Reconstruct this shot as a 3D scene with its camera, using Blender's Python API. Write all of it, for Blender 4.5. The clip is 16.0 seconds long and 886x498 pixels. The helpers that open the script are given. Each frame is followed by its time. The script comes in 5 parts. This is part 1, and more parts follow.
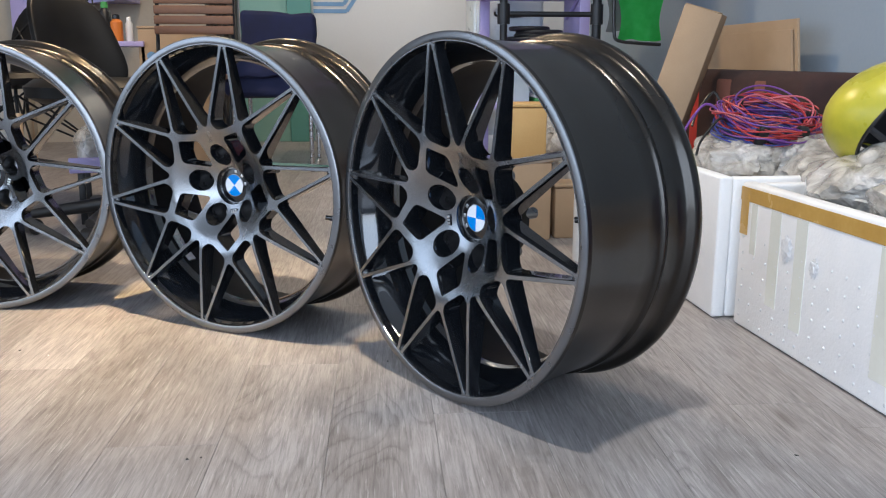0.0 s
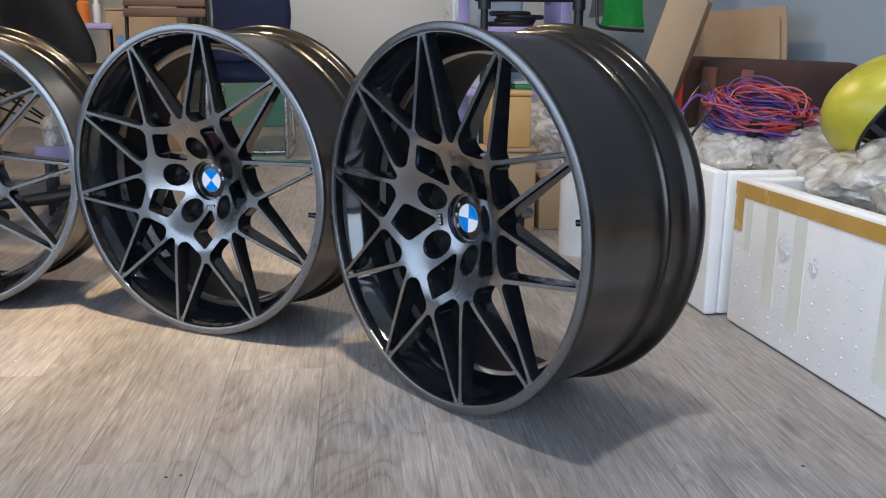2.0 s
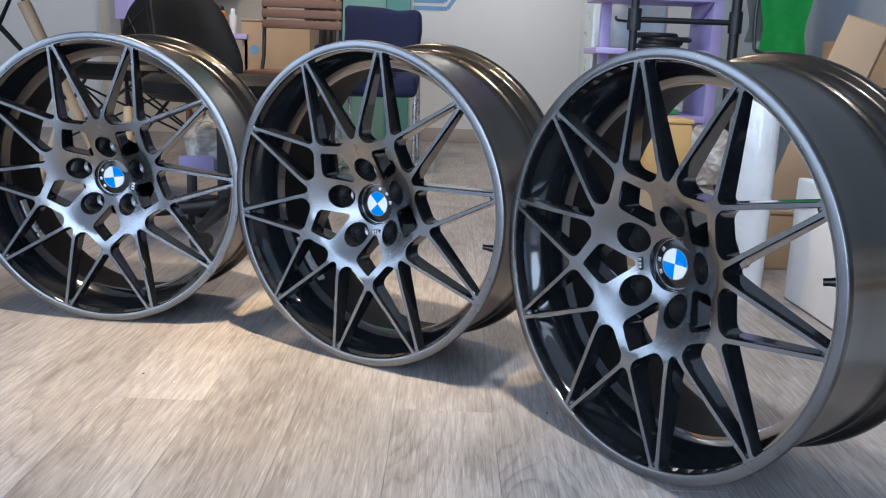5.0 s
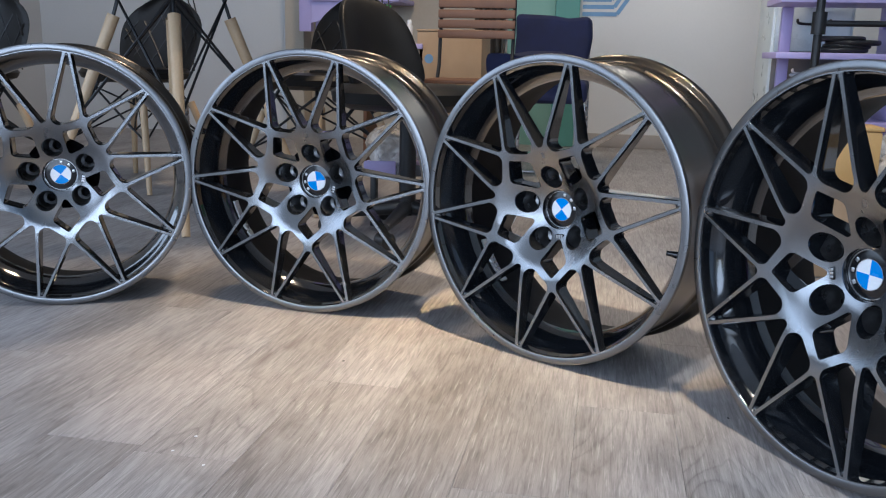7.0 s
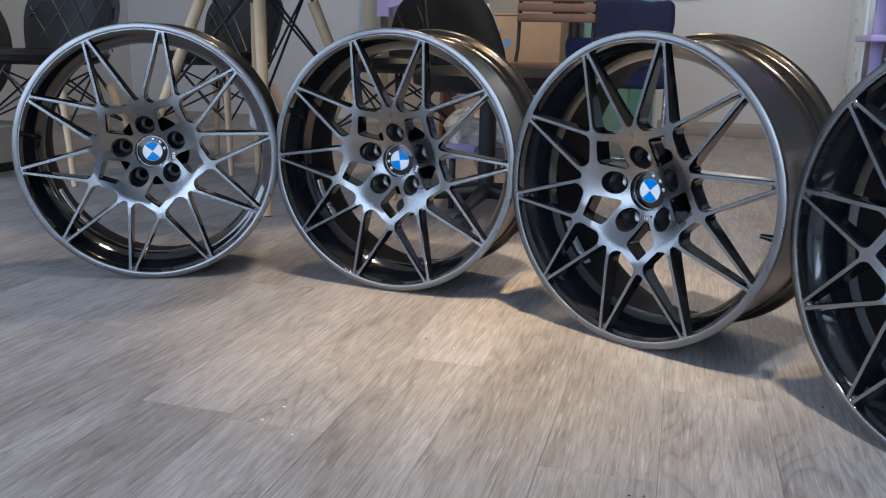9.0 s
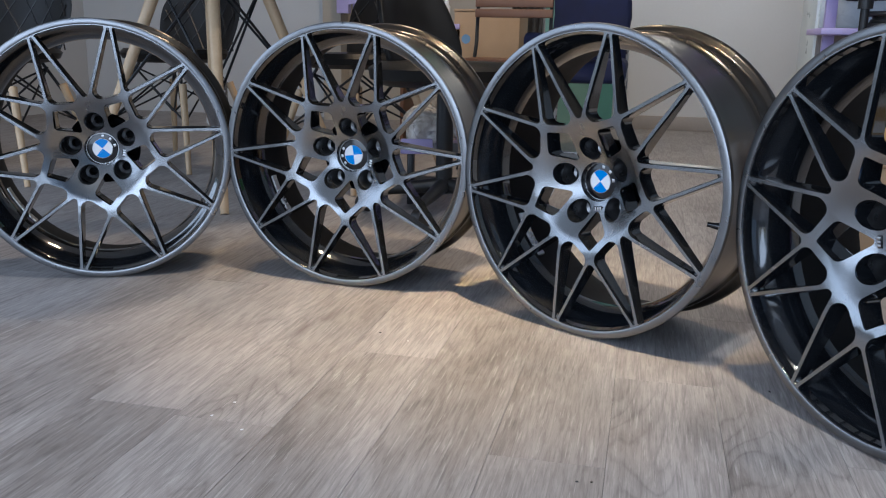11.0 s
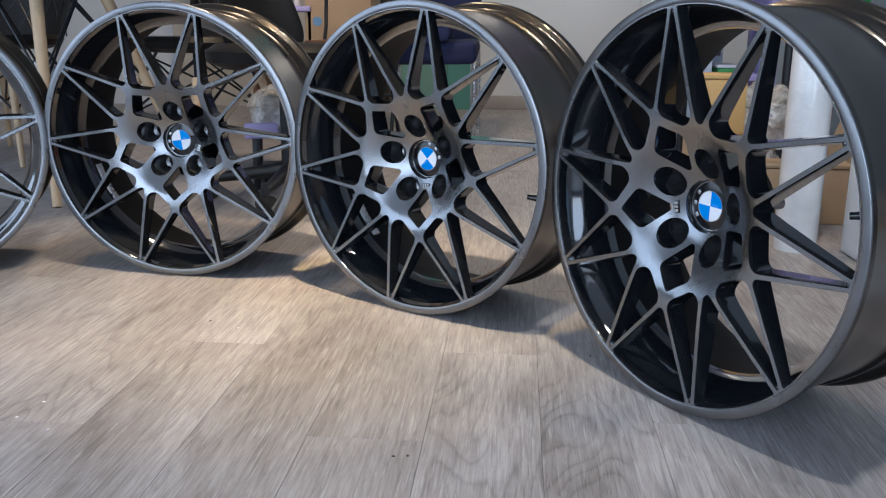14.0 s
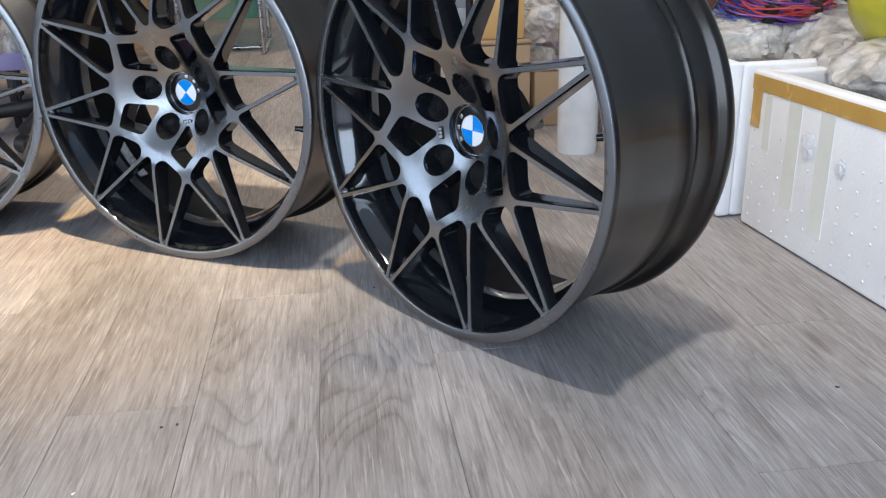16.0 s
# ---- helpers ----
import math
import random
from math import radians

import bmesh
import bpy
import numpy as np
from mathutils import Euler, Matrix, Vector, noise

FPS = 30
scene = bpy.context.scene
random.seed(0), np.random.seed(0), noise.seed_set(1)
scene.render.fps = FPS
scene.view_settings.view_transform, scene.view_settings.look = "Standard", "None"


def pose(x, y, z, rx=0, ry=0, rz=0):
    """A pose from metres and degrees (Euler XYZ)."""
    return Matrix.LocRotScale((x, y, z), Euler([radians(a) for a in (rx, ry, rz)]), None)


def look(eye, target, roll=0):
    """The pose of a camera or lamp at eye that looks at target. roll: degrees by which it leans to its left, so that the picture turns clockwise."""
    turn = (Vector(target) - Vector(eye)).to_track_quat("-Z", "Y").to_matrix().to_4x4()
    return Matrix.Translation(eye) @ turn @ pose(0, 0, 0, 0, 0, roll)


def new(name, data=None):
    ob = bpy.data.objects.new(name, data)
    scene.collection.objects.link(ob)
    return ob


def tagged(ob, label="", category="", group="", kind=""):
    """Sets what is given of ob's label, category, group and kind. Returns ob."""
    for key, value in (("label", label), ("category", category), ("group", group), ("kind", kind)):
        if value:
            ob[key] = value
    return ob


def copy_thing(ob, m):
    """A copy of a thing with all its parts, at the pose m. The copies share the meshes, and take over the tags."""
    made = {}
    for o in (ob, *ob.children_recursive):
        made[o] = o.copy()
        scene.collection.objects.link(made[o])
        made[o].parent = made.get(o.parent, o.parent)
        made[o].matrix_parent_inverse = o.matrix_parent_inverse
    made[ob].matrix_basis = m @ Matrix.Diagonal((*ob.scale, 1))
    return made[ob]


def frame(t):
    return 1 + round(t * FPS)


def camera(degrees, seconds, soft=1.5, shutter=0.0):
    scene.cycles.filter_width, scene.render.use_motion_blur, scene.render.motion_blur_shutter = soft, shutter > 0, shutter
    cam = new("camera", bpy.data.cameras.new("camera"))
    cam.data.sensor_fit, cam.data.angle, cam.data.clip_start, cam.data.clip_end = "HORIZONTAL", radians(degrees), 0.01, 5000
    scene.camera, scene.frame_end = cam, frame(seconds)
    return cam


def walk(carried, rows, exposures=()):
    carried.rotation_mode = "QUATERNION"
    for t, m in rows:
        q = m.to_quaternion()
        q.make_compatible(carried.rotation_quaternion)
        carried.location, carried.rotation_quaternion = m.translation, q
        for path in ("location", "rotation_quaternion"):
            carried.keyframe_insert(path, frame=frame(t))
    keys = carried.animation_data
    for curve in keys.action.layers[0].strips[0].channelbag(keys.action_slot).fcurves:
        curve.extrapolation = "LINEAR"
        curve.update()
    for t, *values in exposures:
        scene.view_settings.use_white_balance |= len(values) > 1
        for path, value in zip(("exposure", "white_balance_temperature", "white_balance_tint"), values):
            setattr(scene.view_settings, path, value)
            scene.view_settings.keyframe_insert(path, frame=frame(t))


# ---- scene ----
from mathutils import geometry

# camera: one fixed lens; x, y, z in metres, then yaw, pitch, roll in degrees
cam = camera(54.0, 16.0, soft=1.15)
ROWS = [
    (0.0, -0.0373, -0.0177, 0.5048, -4.092, -12.259, -0.098),
    (0.5, -0.0578, -0.2497, 0.5460, -3.762, -12.261, 0.440),
    (1.0, -0.0739, -0.4403, 0.5798, -3.465, -12.178, -0.060),
    (1.5, -0.0831, -0.4113, 0.5845, -3.380, -12.560, -0.094),
    (2.0, -0.0589, 0.0484, 0.5187, -5.884, -13.413, -0.386),
    (2.5, -0.0526, 0.1260, 0.5203, -8.011, -13.983, -0.922),
    (3.0, -0.0294, 0.3180, 0.4762, -7.469, -14.254, -0.432),
    (3.5, -0.0397, 0.3440, 0.4730, -5.079, -13.601, -0.645),
    (4.0, -0.0996, 0.3413, 0.4903, -4.432, -13.825, -0.898),
    (4.5, -0.1607, 0.2436, 0.5117, -2.092, -12.710, -1.471),
    (6.8, -0.2304, 0.0833, 0.5417, 9.706, -12.510, -1.530),
    (7.0, -0.2385, 0.0819, 0.5391, 10.843, -12.582, -1.238),
    (7.5, -0.2509, 0.0797, 0.5293, 13.165, -13.201, -1.455),
    (8.0, -0.2635, 0.0790, 0.5285, 14.971, -13.396, -1.111),
    (8.2, -0.2680, 0.0771, 0.5280, 15.467, -13.383, -1.288),
    (10.3, -0.2552, 0.0807, 0.5095, 14.996, -13.573, -0.921),
    (10.5, -0.2518, 0.0817, 0.5108, 14.436, -13.628, -0.949),
    (11.0, -0.2399, 0.0812, 0.5124, 13.200, -13.504, -0.937),
    (11.5, -0.2226, 0.0844, 0.5136, 11.276, -13.484, -0.748),
    (12.0, -0.2079, 0.0850, 0.5120, 9.832, -13.764, -0.675),
    (12.5, -0.1950, 0.0878, 0.5083, 8.528, -13.853, -0.523),
    (13.0, -0.1779, 0.0937, 0.5077, 7.153, -14.157, -0.515),
    (13.5, -0.1667, 0.0983, 0.5058, 6.035, -14.402, -0.534),
    (14.0, -0.1536, 0.0991, 0.5031, 4.943, -14.396, -0.386),
    (14.5, -0.1387, 0.1020, 0.5009, 3.753, -14.565, -0.052),
    (15.0, -0.1156, 0.1029, 0.5014, 1.610, -14.566, 0.016),
    (15.5, -0.0941, 0.1039, 0.5031, -0.278, -14.827, 0.266),
    (15.7, -0.0864, 0.1253, 0.5159, -2.556, -15.230, 0.590),
    (15.8, -0.0825, 0.1360, 0.5223, -4.425, -16.134, 0.604),
    (15.9, -0.0786, 0.1467, 0.5287, -6.377, -18.136, 1.098),
    (16.0, -0.0748, 0.1574, 0.5351, -7.529, -20.922, 1.226),
]
EXPOSURES = [(t, e, k, 10) for t, e, k in ((0.0, 0.02, 5560), (1.2, -0.28, 5540), (2.5, -0.08, 5540), (3.5, 0.32, 5460), (4.7, 0.12, 5230), (7.0, -0.17, 5270), (10.5, -0.39, 5300), (13.0, -0.23, 5290), (15.5, -0.06, 5380), (16.0, 0.03, 5520))]
walk(cam, [(t, pose(x, y, z, 90 + pitch, roll, yaw)) for t, x, y, z, yaw, pitch, roll in ROWS], EXPOSURES)

# ---- world and lights ----
world = bpy.data.worlds.new("world")
scene.world = world
world.use_nodes = True
sky = world.node_tree.nodes.new("ShaderNodeTexSky")
sky.sky_type, sky.sun_disc = "NISHITA", False
sky.sun_elevation, sky.sun_rotation = radians(40), radians(200)
world.node_tree.nodes["Background"].inputs["Strength"].default_value = 0.08
world.node_tree.links.new(sky.outputs["Color"], world.node_tree.nodes["Background"].inputs["Color"])


def area_lamp(name, size_x, size_y, power, color, matrix, spread=180):
    data = bpy.data.lights.new(name, "AREA")
    data.shape, data.size, data.size_y = "RECTANGLE", size_x, size_y
    data.energy, data.color, data.spread = power, color, radians(spread)
    ob = new(name, data)
    ob.matrix_world = matrix
    return ob


# daylight through the shop front behind the camera and the window beside it
area_lamp("shop_front_daylight", 4.4, 2.1, 132, (0.87, 0.935, 1.0), look((-1.3, -2.55, 1.2), (-1.3, 0.6, -0.4)))
area_lamp("window_daylight", 4.0, 1.9, 64, (0.87, 0.935, 1.0), look((-4.05, 0.2, 1.35), (-1.6, 0.2, 0.0)))
# ceiling spot over the wheels, an added narrow light, a lamp further back and a washer on the back wall
area_lamp("ceiling_spot", 0.14, 0.14, 20, (1.0, 0.86, 0.68), look((0.02, 0.80, 2.66), (0.0, 1.45, 0.0)), 115)
# added narrow beam, no fitting known: makes the golden floor patch between two wheels
area_lamp("ceiling_spot", 0.08, 0.08, 6.0, (1.0, 0.66, 0.30), look((-0.22, 1.00, 2.66), (-0.56, 1.74, 0.0)), 32)
area_lamp("ceiling_lamp", 0.30, 0.30, 50, (1.0, 0.69, 0.38), look((-1.00, 3.10, 2.6), (-1.00, 3.0, 0.0)))
area_lamp("wall_washer", 0.10, 0.10, 8, (1.0, 0.82, 0.58), look((0.20, 5.25, 1.75), (0.20, 5.6, 1.05)))


# ---- small tools ----
def link_mesh(name, bm, material, parent=None, label="", smooth=True):
    me = bpy.data.meshes.new(name)
    bm.normal_update()
    bm.to_mesh(me)
    bm.free()
    for m in material if isinstance(material, (list, tuple)) else [material]:
        me.materials.append(m)
    ob = new(name, me)
    if smooth:
        me.shade_smooth()
        me.set_sharp_from_angle(angle=radians(38))
    if parent is not None:
        ob.parent = parent
    if label:
        tagged(ob, label)
    return ob


def part(name, bm, material, parent, label="", smooth=True):
    return link_mesh(name, bm, material, parent, label, smooth)


def thing(name, matrix, label, category, group="", kind=""):
    ob = new(name)
    ob.empty_display_size = 0.05
    ob.matrix_world = matrix
    return tagged(ob, label, category, group, kind)


def add_box(bm, lo, hi, bevel=0.0, segments=2, matrix=None):
    made = bmesh.ops.create_cube(bm, size=1.0)["verts"]
    c = [(a + b) / 2 for a, b in zip(lo, hi)]
    s = [b - a for a, b in zip(lo, hi)]
    for v in made:
        v.co = Vector((c[0] + v.co.x * s[0], c[1] + v.co.y * s[1], c[2] + v.co.z * s[2]))
    if matrix is not None:
        for v in made:
            v.co = matrix @ v.co
    if bevel > 0:
        edges = list({e for v in made for e in v.link_edges})
        bmesh.ops.bevel(bm, geom=edges, offset=bevel, segments=segments, profile=0.5, affect="EDGES", clamp_overlap=True)
    return bm


def box_bm(lo, hi, bevel=0.0, segments=2):
    return add_box(bmesh.new(), lo, hi, bevel, segments)


def add_tube(bm, points, radius, sides=12, caps=True, radii=None):
    """A round bar along a polyline."""
    points = [Vector(p) for p in points]
    rings = []
    up = None
    for i, p in enumerate(points):
        a = points[max(i - 1, 0)]
        b = points[min(i + 1, len(points) - 1)]
        d = (b - a).normalized()
        if up is None:
            up = Vector((0, 0, 1)) if abs(d.z) < 0.9 else Vector((1, 0, 0))
        x = d.cross(up).normalized()
        y = x.cross(d).normalized()
        up = y
        r = radii[i] if radii else radius
        rings.append([bm.verts.new(p + r * (math.cos(k * 2 * math.pi / sides) * x + math.sin(k * 2 * math.pi / sides) * y)) for k in range(sides)])
    for a, b in zip(rings, rings[1:]):
        for k in range(sides):
            bm.faces.new((a[k], a[(k + 1) % sides], b[(k + 1) % sides], b[k]))
    if caps:
        bm.faces.new(list(reversed(rings[0])))
        bm.faces.new(rings[-1])
    bmesh.ops.recalc_face_normals(bm, faces=bm.faces[:])
    return bm


def tube_bm(points, radius, sides=12, radii=None):
    return add_tube(bmesh.new(), points, radius, sides, True, radii)


def lathe_bm(profile, sides=64, closed=False, axis="z"):
    """A body of revolution from (along, radius) pairs; round z, or round y."""
    bm = bmesh.new()
    rings = []
    for h, r in profile:
        ring = []
        if r < 1e-6:
            ring = [bm.verts.new((0, 0, h) if axis == "z" else (0, h, 0))] * sides
        else:
            for k in range(sides):
                c, s = r * math.cos(k * 2 * math.pi / sides), r * math.sin(k * 2 * math.pi / sides)
                ring.append(bm.verts.new((c, s, h) if axis == "z" else (c, h, s)))
        rings.append(ring)
    pairs = list(zip(rings, rings[1:])) + ([(rings[-1], rings[0])] if closed else [])
    for a, b in pairs:
        for k in range(sides):
            f = [a[k], a[(k + 1) % sides], b[(k + 1) % sides], b[k]]
            f = [v for i, v in enumerate(f) if v not in f[:i]]
            if len(f) > 2:
                bm.faces.new(f)
    bmesh.ops.recalc_face_normals(bm, faces=bm.faces[:])
    return bm


def smooth_curve(points, steps=6, closed=False):
    """Catmull-Rom through the points."""
    pts = [Vector(p) for p in points]
    n = len(pts)
    out = []
    for i in range(n if closed else n - 1):
        p = [pts[(i + k) % n] if closed else pts[min(max(i + k, 0), n - 1)] for k in (-1, 0, 1, 2)]
        for s in range(steps):
            t = s / steps
            out.append(0.5 * (2 * p[1] + (p[2] - p[0]) * t + (2 * p[0] - 5 * p[1] + 4 * p[2] - p[3]) * t * t + (3 * p[1] - p[0] - 3 * p[2] + p[3]) * t ** 3))
    if not closed:
        out.append(pts[-1])
    return out


# ---- materials ----
class Mat:
    """A node material with a few short cuts."""

    def __init__(self, name, color, rough=0.5, metal=0.0, **more):
        self.m = bpy.data.materials.new(name)
        self.m.use_nodes = True
        self.t = self.m.node_tree
        self.b = self.t.nodes["Principled BSDF"]
        self.put("Base Color", (*color, 1))
        self.put("Roughness", rough)
        self.put("Metallic", metal)
        for k, v in more.items():
            self.put(k.replace("_", " "), v)

    def put(self, socket, value):
        if isinstance(value, bpy.types.NodeSocket):
            self.t.links.new(value, self.b.inputs[socket])
        else:
            self.b.inputs[socket].default_value = value

    def node(self, kind, **values):
        n = self.t.nodes.new(kind)
        for k, v in values.items():
            s = n.inputs[k.replace("_", " ")]
            if isinstance(v, bpy.types.NodeSocket):
                self.t.links.new(v, s)
            else:
                s.default_value = v
        return n

    def coords(self, scale=(1, 1, 1), world=False):
        src = self.t.nodes.new("ShaderNodeNewGeometry").outputs["Position"] if world else self.t.nodes.new("ShaderNodeTexCoord").outputs["Object"]
        n = self.t.nodes.new("ShaderNodeMapping")
        n.inputs["Scale"].default_value = scale
        self.t.links.new(src, n.inputs["Vector"])
        return n.outputs["Vector"]

    def noise(self, scale, detail=4, vector=None, rough=0.55, distort=0.0):
        n = self.node("ShaderNodeTexNoise", Scale=scale, Detail=detail, Roughness=rough, Distortion=distort)
        self.t.links.new(vector if vector is not None else self.coords(), n.inputs["Vector"])
        return n.outputs["Fac"]

    def ramp(self, fac, stops):
        n = self.t.nodes.new("ShaderNodeValToRGB")
        self.t.links.new(fac, n.inputs["Fac"])
        while len(n.color_ramp.elements) < len(stops):
            n.color_ramp.elements.new(0.5)
        for e, (p, c) in zip(n.color_ramp.elements, stops):
            e.position = p
            e.color = (*c, 1) if isinstance(c, (tuple, list)) else (c, c, c, 1)
        return n.outputs["Color"]

    def mix(self, fac, a, b, how="MIX"):
        n = self.t.nodes.new("ShaderNodeMix")
        n.data_type, n.blend_type = "RGBA", how
        for s, v in ((n.inputs[0], fac), (n.inputs[6], a), (n.inputs[7], b)):
            if isinstance(v, bpy.types.NodeSocket):
                self.t.links.new(v, s)
            else:
                s.default_value = v if not isinstance(v, tuple) else (*v, 1)
        return n.outputs[2]

    def bump(self, height, strength=0.3, distance=0.002):
        n = self.node("ShaderNodeBump", Strength=strength, Distance=distance)
        self.t.links.new(height, n.inputs["Height"])
        self.t.links.new(n.outputs["Normal"], self.b.inputs["Normal"])

    def math(self, how, a, b=0.0):
        n = self.t.nodes.new("ShaderNodeMath")
        n.operation = how
        for s, v in zip(n.inputs, (a, b)):
            if isinstance(v, bpy.types.NodeSocket):
                self.t.links.new(v, s)
            else:
                s.default_value = v
        return n.outputs[0]


def mottled(name, dark, light, rough=0.6, metal=0.0, scale=8.0, grain=180.0, bump=0.15, distance=0.001, **more):
    """Paint, plastic or cloth with variation at two scales."""
    m = Mat(name, light, rough, metal, **more)
    big, small = m.noise(scale, 4), m.noise(grain, 3)
    c = m.ramp(big, [(0.3, dark), (0.7, light)])
    m.put("Base Color", m.mix(0.25, c, m.ramp(small, [(0.3, dark), (0.7, light)])))
    m.put("Roughness", m.ramp(big, [(0.2, max(rough - 0.07, 0.02)), (0.8, min(rough + 0.07, 1.0))]))
    if bump > 0:
        m.bump(small, bump, distance)
    return m.m


machined = Mat("machined_alloy", (0.30, 0.30, 0.31), 0.30, 1.0, Anisotropic=0.65)
tangent = machined.t.nodes.new("ShaderNodeTangent")
tangent.direction_type, tangent.axis = "RADIAL", "Y"
machined.t.links.new(tangent.outputs["Tangent"], machined.b.inputs["Tangent"])
machined.put("Roughness", machined.ramp(machined.noise(24, 4), [(0.3, 0.20), (0.7, 0.28)]))
machined.put("Base Color", machined.ramp(machined.noise(9, 3), [(0.3, (0.206, 0.212, 0.222)), (0.7, (0.264, 0.271, 0.282))]))
M_MACHINED = machined.m
lip = Mat("machined_lip", (0.15, 0.15, 0.155), 0.34, 1.0)
lip.put("Roughness", lip.ramp(lip.noise(30, 4), [(0.3, 0.26), (0.7, 0.34)]))
lip.put("Base Color", lip.ramp(lip.noise(11, 3), [(0.3, (0.180, 0.183, 0.190)), (0.7, (0.225, 0.228, 0.236))]))
M_LIP = lip.m
M_GLOSS_BLACK = mottled("gloss_black_paint", (0.005, 0.006, 0.008), (0.009, 0.010, 0.012), 0.12, 0.0, 14, 300, 0.02, 0.0003, Specular_IOR_Level=0.65, Coat_Weight=1.0, Coat_Roughness=0.04)
M_BARREL = mottled("dark_graphite_metallic_paint", (0.029, 0.0255, 0.0215), (0.041, 0.036, 0.0305), 0.30, 0.85, 5, 260, 0.03, 0.0004, Coat_Weight=0.35, Coat_Roughness=0.12)
M_INNER = mottled("satin_black_inner_barrel", (0.004, 0.0045, 0.006), (0.007, 0.0075, 0.009), 0.55, 0.0, 9, 240, 0.03, 0.0004, Specular_IOR_Level=0.07)
M_BADGE_BLACK = mottled("badge_black", (0.004, 0.004, 0.005), (0.008, 0.008, 0.009), 0.15, 0.0, 20, 200, 0.0)
M_BADGE_BLUE = mottled("badge_blue", (0.0, 0.19, 0.62), (0.0, 0.22, 0.68), 0.25, 0.0, 30, 300, 0.0)
M_WHITE = mottled("badge_white", (0.72, 0.74, 0.76), (0.80, 0.81, 0.83), 0.25, 0.0, 30, 300, 0.0)
M_STEEL = mottled("bare_steel", (0.45, 0.45, 0.46), (0.6, 0.6, 0.61), 0.28, 1.0, 30, 300, 0.05)

M_LUG = mottled("lug_seat_metal", (0.10, 0.10, 0.105), (0.2, 0.2, 0.2), 0.3, 0.9, 30, 300, 0.05)

# ---- wheel ----
R_TIP = 0.2575


DISH = [(0.0, 0.0485), (0.036, 0.0485), (0.050, 0.0418), (0.060, 0.0358), (0.075, 0.0262), (0.090, 0.0170), (0.105, 0.0092), (0.120, 0.0050), (0.140, 0.0030), (0.200, 0.0014), (0.258, 0.0)]


def dish(r):
    """How far the spoke face lies behind the lip: flat arms, then a funnel down to the hub."""
    return float(np.interp(r, [a for a, _ in DISH], [b for _, b in DISH]))


def polar(r, deg):
    return Vector((r * math.cos(radians(deg)), r * math.sin(radians(deg))))


def meet(p, d, q, e):
    """Where two lines in the plane meet."""
    k = d.x * e.y - d.y * e.x
    s = ((q.x - p.x) * e.y - (q.y - p.y) * e.x) / k
    return p + s * d


def rounded(corners, radii, step=0.004):
    """A closed outline with filleted corners, its long sides cut into short steps."""
    n = len(corners)
    out = []
    for i in range(n):
        p, a, b = corners[i], corners[i - 1], corners[(i + 1) % n]
        u, v = (a - p).normalized(), (b - p).normalized()
        half = math.acos(max(-1, min(1, u.dot(v)))) / 2
        t = min(radii[i] / max(math.tan(half), 1e-3), 0.45 * min((a - p).length, (b - p).length))
        r = t * math.tan(half)
        c = p + (u + v).normalized() * math.hypot(t, r)
        s, e = p + u * t, p + v * t
        a0 = math.atan2(s.y - c.y, s.x - c.x)
        turn = (math.atan2(e.y - c.y, e.x - c.x) - a0 + math.pi) % (2 * math.pi) - math.pi
        k = max(3, int(abs(turn) * r / 0.0015))
        k = min(k, 8)
        out += [c + r * Vector((math.cos(a0 + turn * j / k), math.sin(a0 + turn * j / k))) for j in range(k + 1)]
    dense = []
    for a, b in zip(out, out[1:] + out[:1]):
        m = max(1, int((b - a).length / step))
        dense += [a + (b - a) * j / m for j in range(m)]
    return dense


def inset(loop, d):
    """Moves a counter-clockwise outline inwards by d."""
    n = len(loop)
    out = []
    for i in range(n):
        t = (loop[(i + 1) % n] - loop[i - 1]).normalized()
        out.append(loop[i] + d * Vector((-t.y, t.x)))
    return out


def ccw(loop):
    area = sum(a.x * b.y - b.x * a.y for a, b in zip(loop, loop[1:] + loop[:1]))
    return loop if area > 0 else loop[::-1]


def inside(pt, loop):
    hit, n = False, len(loop)
    for i in range(n):
        a, b = loop[i], loop[i - 1]
        if (a.y > pt[1]) != (b.y > pt[1]) and pt[0] < (b.x - a.x) * (pt[1] - a.y) / (b.y - a.y) + a.x:
            hit = not hit
    return hit


SHIFT = 0.86
TIP = [36 * k + (-SHIFT if k % 2 else SHIFT) for k in range(10)]
NODE = []
for k in range(10):
    mid = 36 * k + 18
    NODE.append(polar(0.1300 if k % 2 else 0.0970, mid))
HALF = 0.0030


